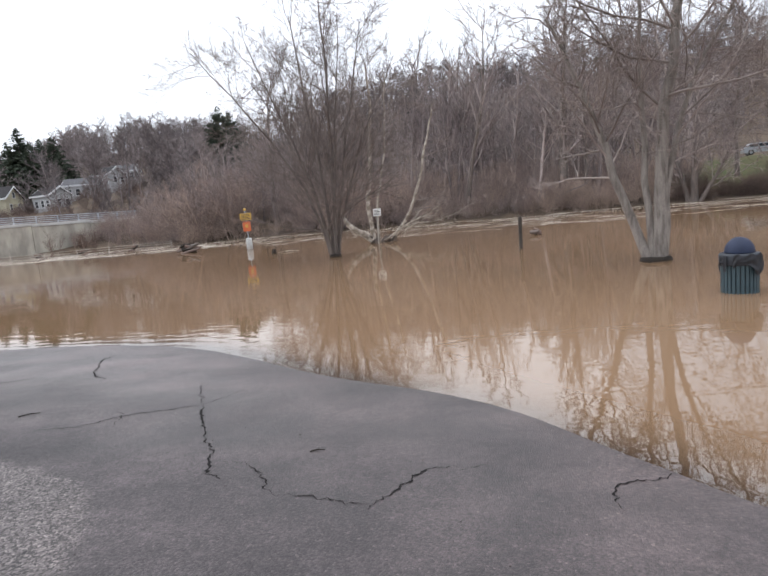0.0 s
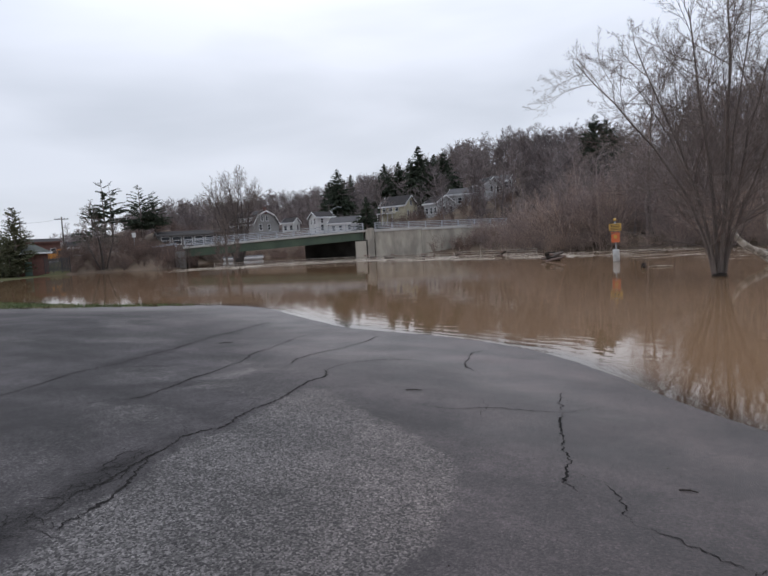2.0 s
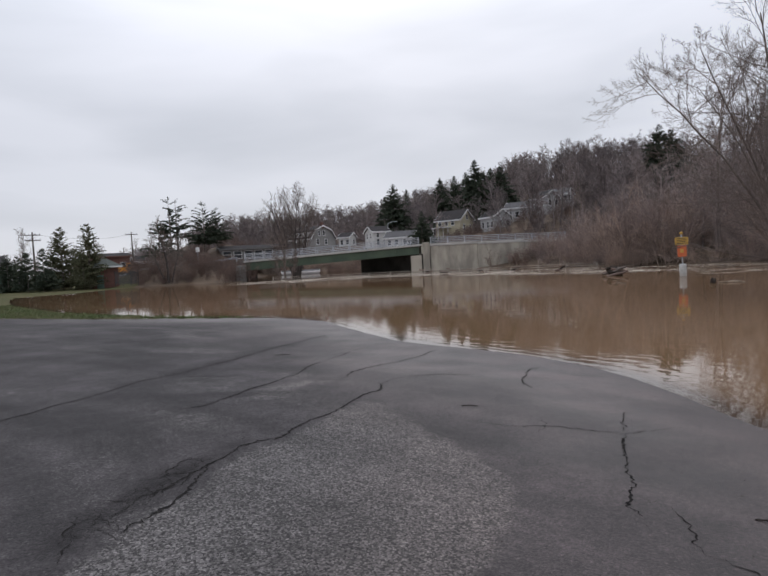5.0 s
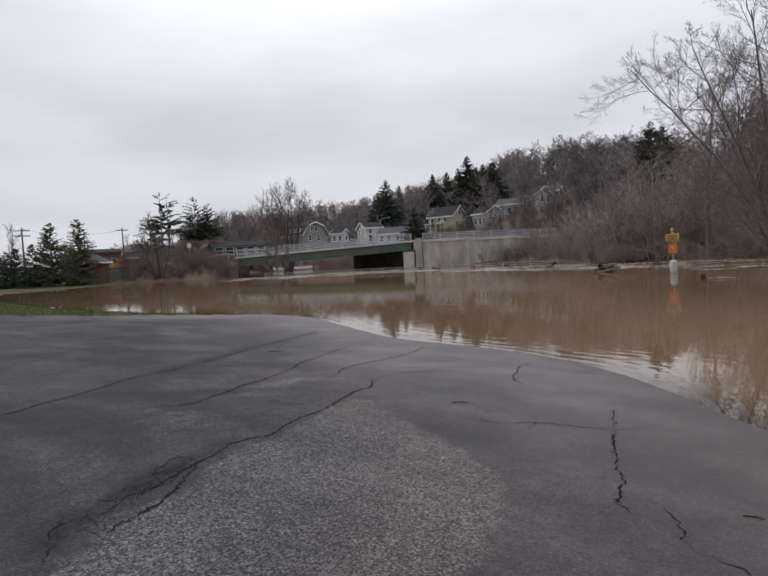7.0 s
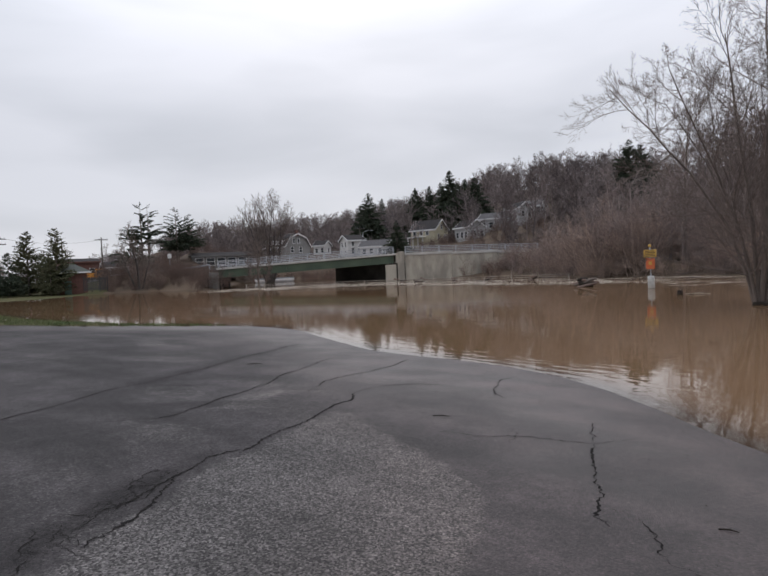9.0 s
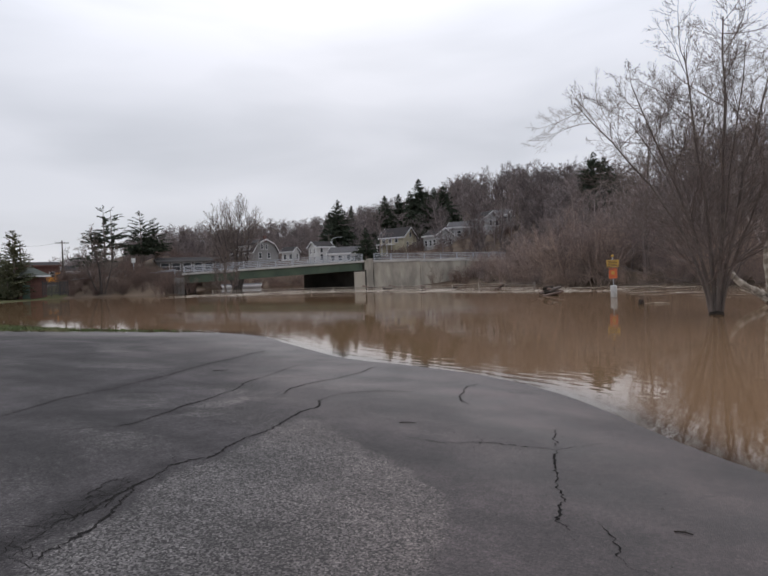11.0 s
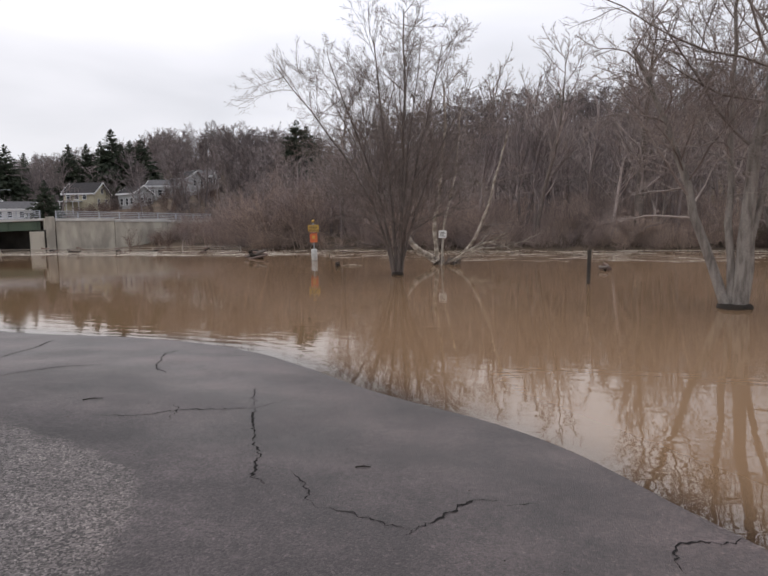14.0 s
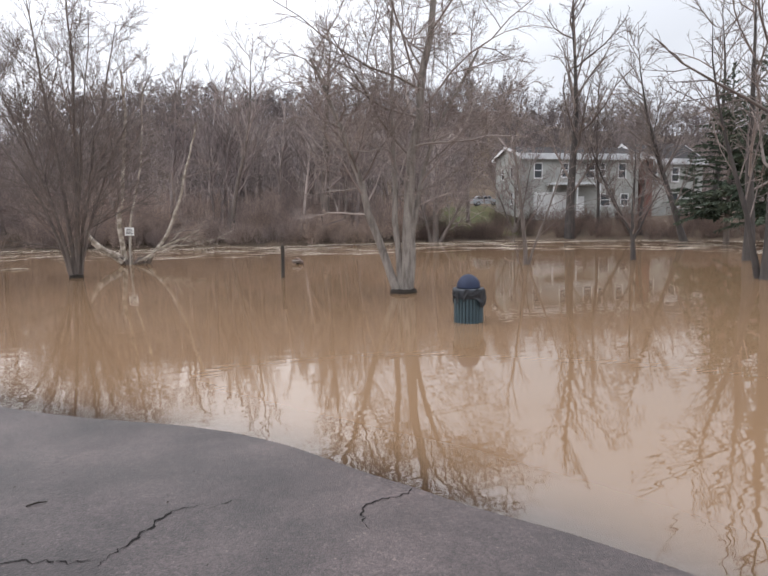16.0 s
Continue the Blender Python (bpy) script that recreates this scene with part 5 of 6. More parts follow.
rng = np.random.default_rng(77)
gx, gy = rng.uniform(-52, -16.5, 60000), rng.uniform(9, 19, 60000)
ok = (gy > np.interp(gx, *LAWN_EDGE) + rng.normal(0, 0.15, 60000)) & (signed_distance(gx, gy, WATER) > -0.15)
gx, gy = gx[ok][:14000], gy[ok][:14000]
g0, n = ground_z(gx, gy), len(gx)
ga, gh, gw = rng.random(n) * 6.283, rng.uniform(0.03, 0.10, n), rng.uniform(0.012, 0.03, n)
vs = np.stack([np.stack([gx - gw * np.cos(ga), gy - gw * np.sin(ga), g0], 1), np.stack([gx + gw * np.cos(ga), gy + gw * np.sin(ga), g0], 1),
               np.stack([gx + rng.normal(0, 0.03, n), gy + rng.normal(0, 0.03, n), g0 + gh], 1)], 1).reshape(-1, 3)
fs = np.arange(3 * n).reshape(-1, 3)
tagged(new("grass_tufts", mesh_from("grass_tufts", vs, fs, M["blade"])), "short green grass tufts edging the asphalt", "grass", kind="stuff")


# ------------------------------------------------------------------ litter bin in the water
M["bin_green"] = material("green_slat_paint", (0.034, 0.062, 0.072), 0.5, second=(0.024, 0.045, 0.054), scale=6, fine=0.15, bump=0.15)
M["bin_dark"] = material("dark_bin_liner", (0.02, 0.022, 0.026), 0.9, second=(0.03, 0.03, 0.034), scale=8)
M["bin_band"] = material("charcoal_band", (0.026, 0.03, 0.038), 0.6, second=(0.018, 0.021, 0.027), scale=7, bump=0.2)
M["bin_dome"] = material("blue_grey_plastic", (0.018, 0.026, 0.055), 0.6, second=(0.013, 0.019, 0.042), scale=5, fine=0.1, bump=0.1, spec=0.3)
M["bag"] = material("black_plastic_bag", (0.010, 0.010, 0.012), 0.5, second=(0.02, 0.02, 0.023), scale=9, bump=0.5, bump_scale=14, spec=0.3)
bin_ = thing("litter_bin", pose(5.78, 9.2, -0.28, 0, 0, 12) @ Matrix.Diagonal((0.94, 0.94, 0.98, 1)), "green slatted litter bin with dome lid standing in flood water", "litter bin")
part("liner", lathe([(0.255, 0.02), (0.255, 0.74), (0.245, 0.745)], 28), M["bin_dark"], bin_, "dark inner barrel", smooth=False)
slat_mesh = None
for i in range(26):
    a = 2 * math.pi * i / 26
    if slat_mesh is None:
        bm = boxm(-0.027, 0.027, -0.012, 0.012, 0.0, 0.75, 0.006)
        first = part("slat", bm, M["bin_green"], bin_)
        slat_mesh = first.data
        ob = first
    else:
        ob = new("slat", slat_mesh)
        ob.parent = bin_
    ob.matrix_basis = pose(0.275 * math.cos(a), 0.275 * math.sin(a), 0.0, 0, 0, math.degrees(a) + 90)
part("rim_band", lathe([(0.262, 0.74), (0.302, 0.745), (0.310, 0.76), (0.312, 0.90), (0.303, 0.925), (0.25, 0.93)], 32), M["bin_band"], bin_, "charcoal collar", smooth=True)
part("dome_lid", lathe([(0.232, 0.932)] + [(0.232 * math.cos(t), 0.935 + 0.25 * math.sin(t)) for t in np.linspace(0.05, 1.5, 9)], 32), M["bin_dome"], bin_, "blue-grey plastic dome lid", smooth=True)
rng = np.random.default_rng(3)


def draped(a0, a1, z0, z1, out, seed, n=22, m=9):
    """A crumpled skirt of plastic film hanging round the collar."""
    rng = np.random.default_rng(seed)
    ph = rng.random(6) * 6.28

    def f(u, v):
        a = np.radians(a0 + (a1 - a0) * u)
        sag = z0 + (z1 - z0) * v * (0.75 + 0.35 * np.sin(u * 7 + ph[0])) + 0.02 * np.sin(u * 19 + ph[1])
        r = 0.316 + out * (0.4 + 0.5 * np.abs(np.sin(u * 11 + 5 * v + ph[2])) + 0.3 * np.sin(9 * v + 13 * u + ph[3]) * v) * np.sqrt(v + 0.05)
        return r * np.cos(a), r * np.sin(a), sag
    return sheet(np.linspace(0, 1, n), np.linspace(0, 1, m), f)


v, f = draped(-150, -40, 0.915, 0.62, 0.035, 1, 40, 12)
part("bag", mesh_from("bag", v, f, M["bag"], True), None, bin_, "crumpled black bag hanging over the collar")
v, f = draped(165, 192, 0.90, 0.66, 0.05, 2, 12, 8)
part("bag_end", mesh_from("bag_end", v, f, M["bag"], True), None, bin_)
v, f = draped(-20, 8, 0.90, 0.70, 0.04, 4, 12, 8)
part("bag_end", mesh_from("bag_end", v, f, M["bag"], True), None, bin_)

# ------------------------------------------------------------------ posts and signs in the water
M["post_wood"] = material("dark_weathered_post", (0.06, 0.05, 0.042), 0.9, second=(0.035, 0.03, 0.026), scale=9, bump=0.4)
M["rail_dull"] = material("dull_stained_rail", (0.38, 0.35, 0.31), 0.8, second=(0.25, 0.22, 0.19), scale=1.5)
M["sign_orange"] = material("orange_sign", (0.50, 0.13, 0.045), 0.6, second=(0.5, 0.1, 0.03), scale=6)
M["sign_yellow"] = material("yellow_sign", (0.50, 0.32, 0.08), 0.6, second=(0.45, 0.26, 0.04), scale=6)
M["sign_white"] = material("white_sign", (0.72, 0.72, 0.70), 0.6, second=(0.6, 0.6, 0.58), scale=6)
M["sign_ink"] = material("dark_print", (0.04, 0.035, 0.03), 0.7)
M["pipe_white"] = material("white_concrete_pipe", (0.52, 0.53, 0.52), 0.8, second=(0.4, 0.41, 0.4), scale=6, bump=0.2)
post = thing("wooden_post", pose(4.9, 19.9, 0, 0, 1, 0), "dark square wooden post standing in flood water", "post")
bm = boxm(-0.055, 0.055, -0.055, 0.055, -0.6, 1.08, 0.012)
part("shaft", bm, M["post_wood"], post)
part("cap", boxm(-0.062, 0.062, -0.062, 0.062, 1.084, 1.11, 0.008), M["post_wood"], post)

marker = thing("warning_sign_post", pose(-8.2, 37.2, 0, 0, -1, 12.4), "orange and yellow warning boards on a post in the flood", "sign")
part("base_pipe", lathe([(0.19, -0.5), (0.19, 0.62), (0.185, 0.68), (0.15, 0.70)], 20), M["pipe_white"], marker, "white concrete base", smooth=True)
part("pole", lathe([(0.035, 0.5), (0.035, 2.42)], 10), M["galvanised"], marker, smooth=True)
part("orange_board", boxm(-0.24, 0.24, -0.06, -0.04, 1.12, 1.76, 0.008), M["sign_orange"], marker, "orange warning board")
part("pictogram", boxm(-0.09, 0.09, -0.068, -0.061, 1.36, 1.56), M["sign_yellow"], marker)
yb = part("yellow_board", boxm(-0.35, 0.35, -0.06, -0.04, 1.82, 2.26, 0.008), M["sign_yellow"], marker, "yellow notice board")
for i in range(4):
    part("text_bar", boxm(-0.27, 0.27 - 0.06 * (i % 2), -0.066, -0.061, 1.88 + i * 0.095, 1.92 + i * 0.095), M["sign_ink"], yb)
part("top_cap", lathe([(0.07, 2.42), (0.09, 2.46), (0.09, 2.54), (0.04, 2.58)], 12), M["sign_yellow"], marker, "yellow cap", smooth=True)

notice = thing("notice_post", pose(0.03, 29.9, 0, 0, 2, 0), "small white notice board on a pale post in the flood", "sign")
part("pole", boxm(-0.035, 0.035, -0.045, 0.045, -0.5, 1.84, 0.01), M["rail_dull"], notice)
wb = part("board", boxm(-0.2, 0.2, -0.07, -0.052, 1.42, 1.80, 0.006), M["sign_white"], notice, "white notice board")
for i in range(4):
    part("text_bar", boxm(-0.14, 0.14 - 0.05 * (i % 2), -0.076, -0.0705, 1.50 + i * 0.065, 1.525 + i * 0.065), M["sign_ink"], wb)

stump = thing("drifting_stump", pose(-5.4, 30.1, 0, 0, 0, 20), "dark stump end with a floating stick", "driftwood")
part("stump", lathe([(0.12, -0.3), (0.13, 0.05), (0.11, 0.2), (0.06, 0.24)], 9), M["bark_wet"], stump, smooth=True)
v, f = tubes([(np.array([[[0.2, 0, 0.03], [0.8, 0.1, 0.05], [1.3, 0.1, 0.02]]]), np.array([[0.03, 0.035, 0.02]]), 6)])
part("stick", mesh_from("stick", v, f, M["bark_pale"], True), None, stump)


def driftwood(m, seed, n, ln, label):
    """A tangle of logs and branches caught at the water's edge."""
    rng = np.random.default_rng(seed)
    ob = thing("driftwood_pile", m, label, "driftwood")
    for i in range(n):
        a, l_ = rng.normal(0, 0.5), ln * rng.uniform(0.5, 1.1)
        c = np.array([rng.normal(0, ln * 0.3), rng.normal(0, 0.25), 0.05 + 0.13 * (i % 4) * min(1.0, ln)])
        w = np.array([math.cos(a), math.sin(a) * 0.5, rng.normal(0.05, 0.18)])
        p = np.array([[c - w * l_ / 2, c + rng.normal(0, 0.04, 3), c + w * l_ / 2]])
        r = rng.uniform(0.07, 0.12) * (1.0 if ln < 1.5 else 1.6)
        v, f = tubes([(p, np.array([[r, r * 0.9, r * 0.6]]), 7)])
        part("log", mesh_from("log", v, f, M[("brush_red", "bark_wet", "bark_brown")[i % 3]], True), None, ob)
    return ob


driftwood(pose(-12.9, 39.6, 0.05, 0, 0, 18), 1, 12, 1.15, "tangled dark driftwood pile at the water's edge")
for k, (az, d, ln) in enumerate(((33.4, 66, 1.2), (30.2, 64, 0.9), (35.5, 70, 1.0), (27.0, 62, 1.0), (22.5, 58, 0.9), (-15.5, 27, 0.4))):
    p = polar(az, d)
    driftwood(pose(p.x, p.y, 0, 0, 0, az), 10 + k, 4, ln, "drifting branches caught in the flood")

# half-drowned railing in front of the bridge
fence = thing("drowned_railing", Matrix.Identity(4), "half-drowned pale metal railing along the river", "railing")
A, B = polar(50.5, 76), polar(19.5, 60)
run = (B - A).length
fence.matrix_basis = pose(A.x, A.y, 0, 0, 0, math.degrees(math.atan2(B.y - A.y, B.x - A.x)))
for i in range(15):
    x = run * i / 14
    part("rail_post", boxm(x - 0.03, x + 0.03, -0.03, 0.03, -0.6, 0.56 - 0.06 * (i % 3), 0.008), M["rail_dull"], fence)
for h in (0.06, 0.26, 0.46):
    part("rail", boxm(-0.1, run + 0.1, -0.07, -0.033, h, h + 0.035, 0.008), M["rail_dull"], fence)

# foam and drift lines on the current
M["foam"] = material("dirty_foam", (0.66, 0.60, 0.52), 0.9, second=(0.46, 0.39, 0.31), scale=2, fine=0.3, fine_scale=20)
rng = np.random.default_rng(91)
vs, fs = [], []


def streak(az0, az1, d0, d1, width):
    n = 26
    ph = rng.random() * 6.28
    k = len(vs)
    for i in range(n):
        t = i / (n - 1)
        p = polar(az0 + (az1 - az0) * t, d0 + (d1 - d0) * t + 0.35 * math.sin(5 * t + ph))
        w = width * math.sin(math.pi * t) ** 0.5 * rng.uniform(0.1, 1.0)
        out = Vector((p.x, p.y, 0)).normalized()
        vs.extend([(p.x - out.x * w, p.y - out.y * w, 0.006), (p.x + out.x * w, p.y + out.y * w, 0.006)])
    fs.extend((k + 2 * i, k + 2 * i + 1, k + 2 * i + 3, k + 2 * i + 2) for i in range(n - 1))


for _ in range(460):
    az = rng.uniform(-60, 12)
    d = float(np.interp(az, BANK_AZ, BANK_D)) - 0.3 - 17 * rng.random() ** 1.4
    ln = rng.uniform(0.8, 5.0)
    streak(az, az + ln, d, d + rng.normal(0, 0.8), rng.uniform(0.04, 0.2))
for _ in range(260):
    az = rng.uniform(12, 52)
    d = float(np.interp(az, [12, 18, 26, 35, 52], [54, 56, 62, 72, 76])) - rng.uniform(-3, 10)
    streak(az, az + rng.uniform(1.0, 5.0), d, d + rng.normal(0, 1.0), rng.uniform(0.05, 0.32))
tagged(new("foam_streaks", mesh_from("foam_streaks", vs, fs, M["foam"])), "pale foam and drift lines on the current", "foam", kind="stuff")

# twigs lying on the asphalt
for x, y, ln, turn in ((-8.83, 7.33, 0.30, 40), (-3.62, 5.72, 0.2, 20), (-0.55, 4.3, 0.12, 5)):
    tw = thing("twig", pose(x, y, gz(x, y) + 0.012 * float(ripple(x, y, 0.9)) + 0.007, 0, 0, turn), "dark broken twig lying on the asphalt", "twig")
    v, f = tubes([(np.array([[[-ln / 2, 0, 0.0], [0, ln * 0.03, 0.006], [ln / 2, 0, 0.0]]]), np.array([[0.005, 0.006, 0.003]]), 6)])
    part("stem", mesh_from("stem", v, f, M["bark_wet"], True), None, tw)
    v, f = tubes([(np.array([[[0, ln * 0.03, 0.005], [ln * 0.12, 0.022, 0.010]]]), np.array([[0.003, 0.002]]), 5)])
    part("side_shoot", mesh_from("side_shoot", v, f, M["bark_wet"], True), None, tw)
rng = np.random.default_rng(15)
vs, fs = [], []
for _ in range(420):
    x, y = rng.uniform(-12, 1.2), rng.uniform(1.5, 9)
    if signed_distance(np.array([x]), np.array([y]), WATER)[0] < 0.4:
        continue
    z, r = gz(x, y) + 0.012 * float(ripple(x, y, 0.9)) + 0.003, rng.uniform(0.003, 0.008)
    k = len(vs)
    a = rng.random() * 6
    for j in range(4):
        vs.append((x + r * math.cos(a + j * 1.57) * (1.6 if j % 2 else 0.8), y + r * math.sin(a + j * 1.57), z))
    vs.append((x, y, z + r * 0.7))
    fs += [(k + j, k + (j + 1) % 4, k + 4) for j in range(4)]
tagged(new("grit_and_bits", mesh_from("grit_and_bits", vs, fs, M["bark_wet"])), "small dark grit and leaf bits on the asphalt", "debris", kind="stuff")

# ------------------------------------------------------------------ houses
def siding(name, color, second):
    m = material(name, color, 0.8, second=second, scale=0.6, fine=0.12, fine_scale=12)
    n, l = m.node_tree.nodes, m.node_tree.links
    co = n.new("ShaderNodeTexCoord")
    wave = n.new("ShaderNodeTexWave")
    wave.bands_direction = "Z"
    wave.wave_profile = "SAW"
    wave.inputs["Scale"].default_value = 1.4
    l.new(co.outputs["Object"], wave.inputs["Vector"])
    bu = n.new("ShaderNodeBump")
    bu.inputs["Strength"].default_value, bu.inputs["Distance"].default_value = 0.6, 0.02
    l.new(wave.outputs["Fac"], bu.inputs["Height"])
    l.new(bu.outputs[0], n["Principled BSDF"].inputs["Normal"])
    return m


M["siding_white"] = siding("white_siding", (0.62, 0.62, 0.61), (0.5, 0.5, 0.49))
M["siding_dull"] = siding("dull_white_siding", (0.42, 0.42, 0.42), (0.33, 0.33, 0.33))
M["siding_yellow"] = siding("pale_yellow_siding", (0.50, 0.46, 0.33), (0.42, 0.38, 0.28))
M["siding_grey"] = siding("grey_siding", (0.27, 0.265, 0.26), (0.21, 0.205, 0.2))
M["siding_slate"] = siding("slate_grey_siding", (0.16, 0.158, 0.155), (0.12, 0.118, 0.116))
M["siding_sage"] = siding("sage_grey_siding", (0.36, 0.36, 0.335), (0.26, 0.262, 0.245))
M["siding_green"] = siding("green_siding", (0.11, 0.17, 0.14), (0.09, 0.14, 0.115))
M["trim_white"] = material("white_trim", (0.72, 0.72, 0.72), 0.6, second=(0.62, 0.62, 0.62), scale=2)
M["shingle"] = material("dark_shingles", (0.052, 0.048, 0.048), 1.0, second=(0.035, 0.033, 0.034), scale=2.5, fine=0.3, fine_scale=12, spec=0.1)
M["roof_grey"] = material("grey_shingles", (0.115, 0.112, 0.115), 1.0, second=(0.085, 0.083, 0.086), scale=2.5, fine=0.3, fine_scale=12, spec=0.1)
M["shingle_green"] = material("green_shingles", (0.085, 0.095, 0.085), 0.9, second=(0.06, 0.07, 0.062), scale=2.5, fine=0.3, fine_scale=12)
M["brick"] = material("red_brick", (0.16, 0.075, 0.06), 0.9, second=(0.11, 0.055, 0.045), scale=3, fine=0.35, fine_scale=9)
M["glass_dark"] = material("window_glass", (0.03, 0.035, 0.04), 0.08, second=(0.04, 0.045, 0.05), scale=1)
M["snow_white"] = material("white_metal_roof", (0.55, 0.56, 0.57), 0.6, second=(0.42, 0.43, 0.44), scale=1.2)


def window(parent, x, y, z, w, h, face):
    """A window in a wall plane: frame, glass, sash bar, sill. face: -y or x side the wall looks to."""
    frame_bm = bmesh.new()
    t = 0.09
    for a, b, c, d in ((-w / 2 - t, w / 2 + t, h, h + t), (-w / 2 - t, w / 2 + t, -t, 0), (-w / 2 - t, -w / 2, 0, h), (w / 2, w / 2 + t, 0, h)):
        box(frame_bm, a, b, -0.07, 0.02, c, d)
    win = part("window", frame_bm, M["trim_white"], parent)
    win.matrix_basis = pose(x, y, z, 0, 0, face)
    part("pane", boxm(-w / 2, w / 2, -0.02, 0.012, 0, h), M["glass_dark"], win)
    part("sash_bar", boxm(-w / 2, w / 2, -0.045, -0.022, h * 0.48, h * 0.54), M["trim_white"], win)
    part("sill", boxm(-w / 2 - 0.14, w / 2 + 0.14, -0.13, -0.072, -t - 0.06, -t), M["trim_white"], win)
    return win


def house(name, m, w, d, h, ridge, wall_mat, roof_mat, label, fronts=(), sides=(), chimney=None, shape="gable", over=0.35, right=(), trim="trim_white"):
    """x along the ridge (0 to w), y depth (0 to d), front at y = 0. fronts: (x, z, w, h) on the front; sides: (y, z, w, h) on the x = 0 end."""
    ob = thing(name, m, label, "house")
    rise = ridge - h
    if shape == "gable":
        outline = [(0, -1.5), (d, -1.5), (d, h), (d / 2, ridge), (0, h)]
        roof_line = [(-over, h - over * rise / (d / 2)), (d / 2, ridge), (d + over, h - over * rise / (d / 2))]
    else:
        outline = [(0, -1.5), (d, -1.5), (d, h), (d * 0.82, h + rise * 0.65), (d / 2, ridge), (d * 0.18, h + rise * 0.65), (0, h)]
        roof_line = [(-over * 0.6, h - 0.5), (d * 0.18, h + rise * 0.65), (d / 2, ridge), (d * 0.82, h + rise * 0.65), (d + over * 0.6, h - 0.5)]
    bm = prism(outline, w, "x")
    for v in bm.verts:
        v.co.x += w / 2
    part("wall", bm, wall_mat, ob)
    thick = 0.2
    top = [(u, z + 0.03 + thick) for u, z in roof_line]
    low = [(u, z + 0.03) for u, z in roof_line]
    bm = prism(top + low[::-1], w + 2 * over, "x")
    for v in bm.verts:
        v.co.x += w / 2
    part("roof", bm, roof_mat, ob)
    for y_, tag in ((-over - 0.03, "fascia"), (d + over + 0.03, "fascia")):
        z_ = roof_line[0][1]
        part(tag, boxm(-over, w + over, y_ - 0.03, y_ + 0.025, z_ - 0.08, z_ + 0.26), M[trim], ob, "painted fascia board")
    for x_ in (-over - 0.03, w + over + 0.03):
        half = prism([(u, z + 0.24) for u, z in roof_line] + [(u, z - 0.1) for u, z in roof_line[::-1]], 0.05, "x")
        for v in half.verts:
            v.co.x += x_
        part("bargeboard", half, M[trim], ob)
    for x, z, ww, hh in fronts:
        window(ob, x, -0.01, z, ww, hh, 0)
    for y, z, ww, hh in sides:
        window(ob, -0.01, y, z, ww, hh, -90)
    for y, z, ww, hh in right:
        window(ob, w + 0.01, y, z, ww, hh, 90)
    if chimney:
        cx, cw = chimney
        part("chimney", boxm(cx - cw / 2, cx + cw / 2, d * 0.5 - cw / 2, d * 0.5 + cw / 2, ridge - 0.6, ridge + 1.0, 0.03), M["brick"], ob, "red brick chimney")
    return ob


def at_bearing(az, d, z, turn):
    """A frame whose x runs to the right across the view at that bearing, turned by some degrees."""
    p = polar(az, d, z)
    return Matrix.Translation(p) @ pose(0, 0, 0, 0, 0, az + turn)


# the long grey house by the right bank
grey = house("grey_house", pose(41.85, 56.1, 2.3, 0, 0, -10.8), 15.5, 7.0, 6.9, 8.0, M["siding_sage"], M["shingle"], "long two-storey sage grey house behind bare trees",
             fronts=((2.2, 4.3, 0.9, 1.6), (5.6, 4.4, 0.8, 1.5), (8.9, 4.3, 1.0, 1.6), (10.6, 4.5, 0.5, 1.4), (13.2, 4.3, 0.9, 1.6), (11.0, 1.0, 1.2, 1.3), (13.6, 1.0, 0.9, 1.3)),
             sides=((2.2, 4.4, 0.55, 1.2), (4.8, 4.4, 0.55, 1.2), (2.2, 1.4, 0.55, 1.2)))
part("porch_roof", boxm(3.2, 9.6, -1.7, -0.05, 3.35, 3.6, 0.04), M["snow_white"], grey, "white flat porch roof")
for x in (3.4, 6.4, 9.3):
    part("porch_post", boxm(x - 0.07, x + 0.07, -1.6, -1.46, -0.6, 3.34), M["trim_white"], grey)
part("porch_wall", boxm(1.6, 6.2, -0.3, -0.02, -0.6, 2.6, 0.02), M["siding_white"], grey, "white ground-floor panelling")
part("door", boxm(7.2, 8.2, -0.08, -0.02, -0.4, 2.1, 0.02), M["trim_white"], grey, "white house door")
part("eave_board", boxm(-0.3, 15.8, -0.52, -0.42, 6.35, 7.0), M["snow_white"], grey, "broad white eave")
wing = house("grey_house_wing", pose(58.3, 53.6, 2.0, 0, 0, -10.8), 8.5, 8.0, 6.6, 9.0, M["siding_sage"], M["shingle"], "grey gabled wing with white eaves beside the pines",
             fronts=((1.4, 4.2, 0.9, 1.6), (4.5, 4.2, 0.9, 1.6), (4.5, 1.0, 0.9, 1.6)), sides=((2.2, 4.4, 0.8, 1.4),))
part("eave_board", boxm(-0.3, 8.8, -0.52, -0.42, 6.2, 6.9), M["snow_white"], wing, "broad white eave")
link = house("brick_link", pose(57.2, 52.4, 2.2, 0, 0, -10.8), 1.1, 6.0, 6.6, 7.6, M["brick"], M["shingle"], "narrow red brick link between two grey houses", over=0.1)

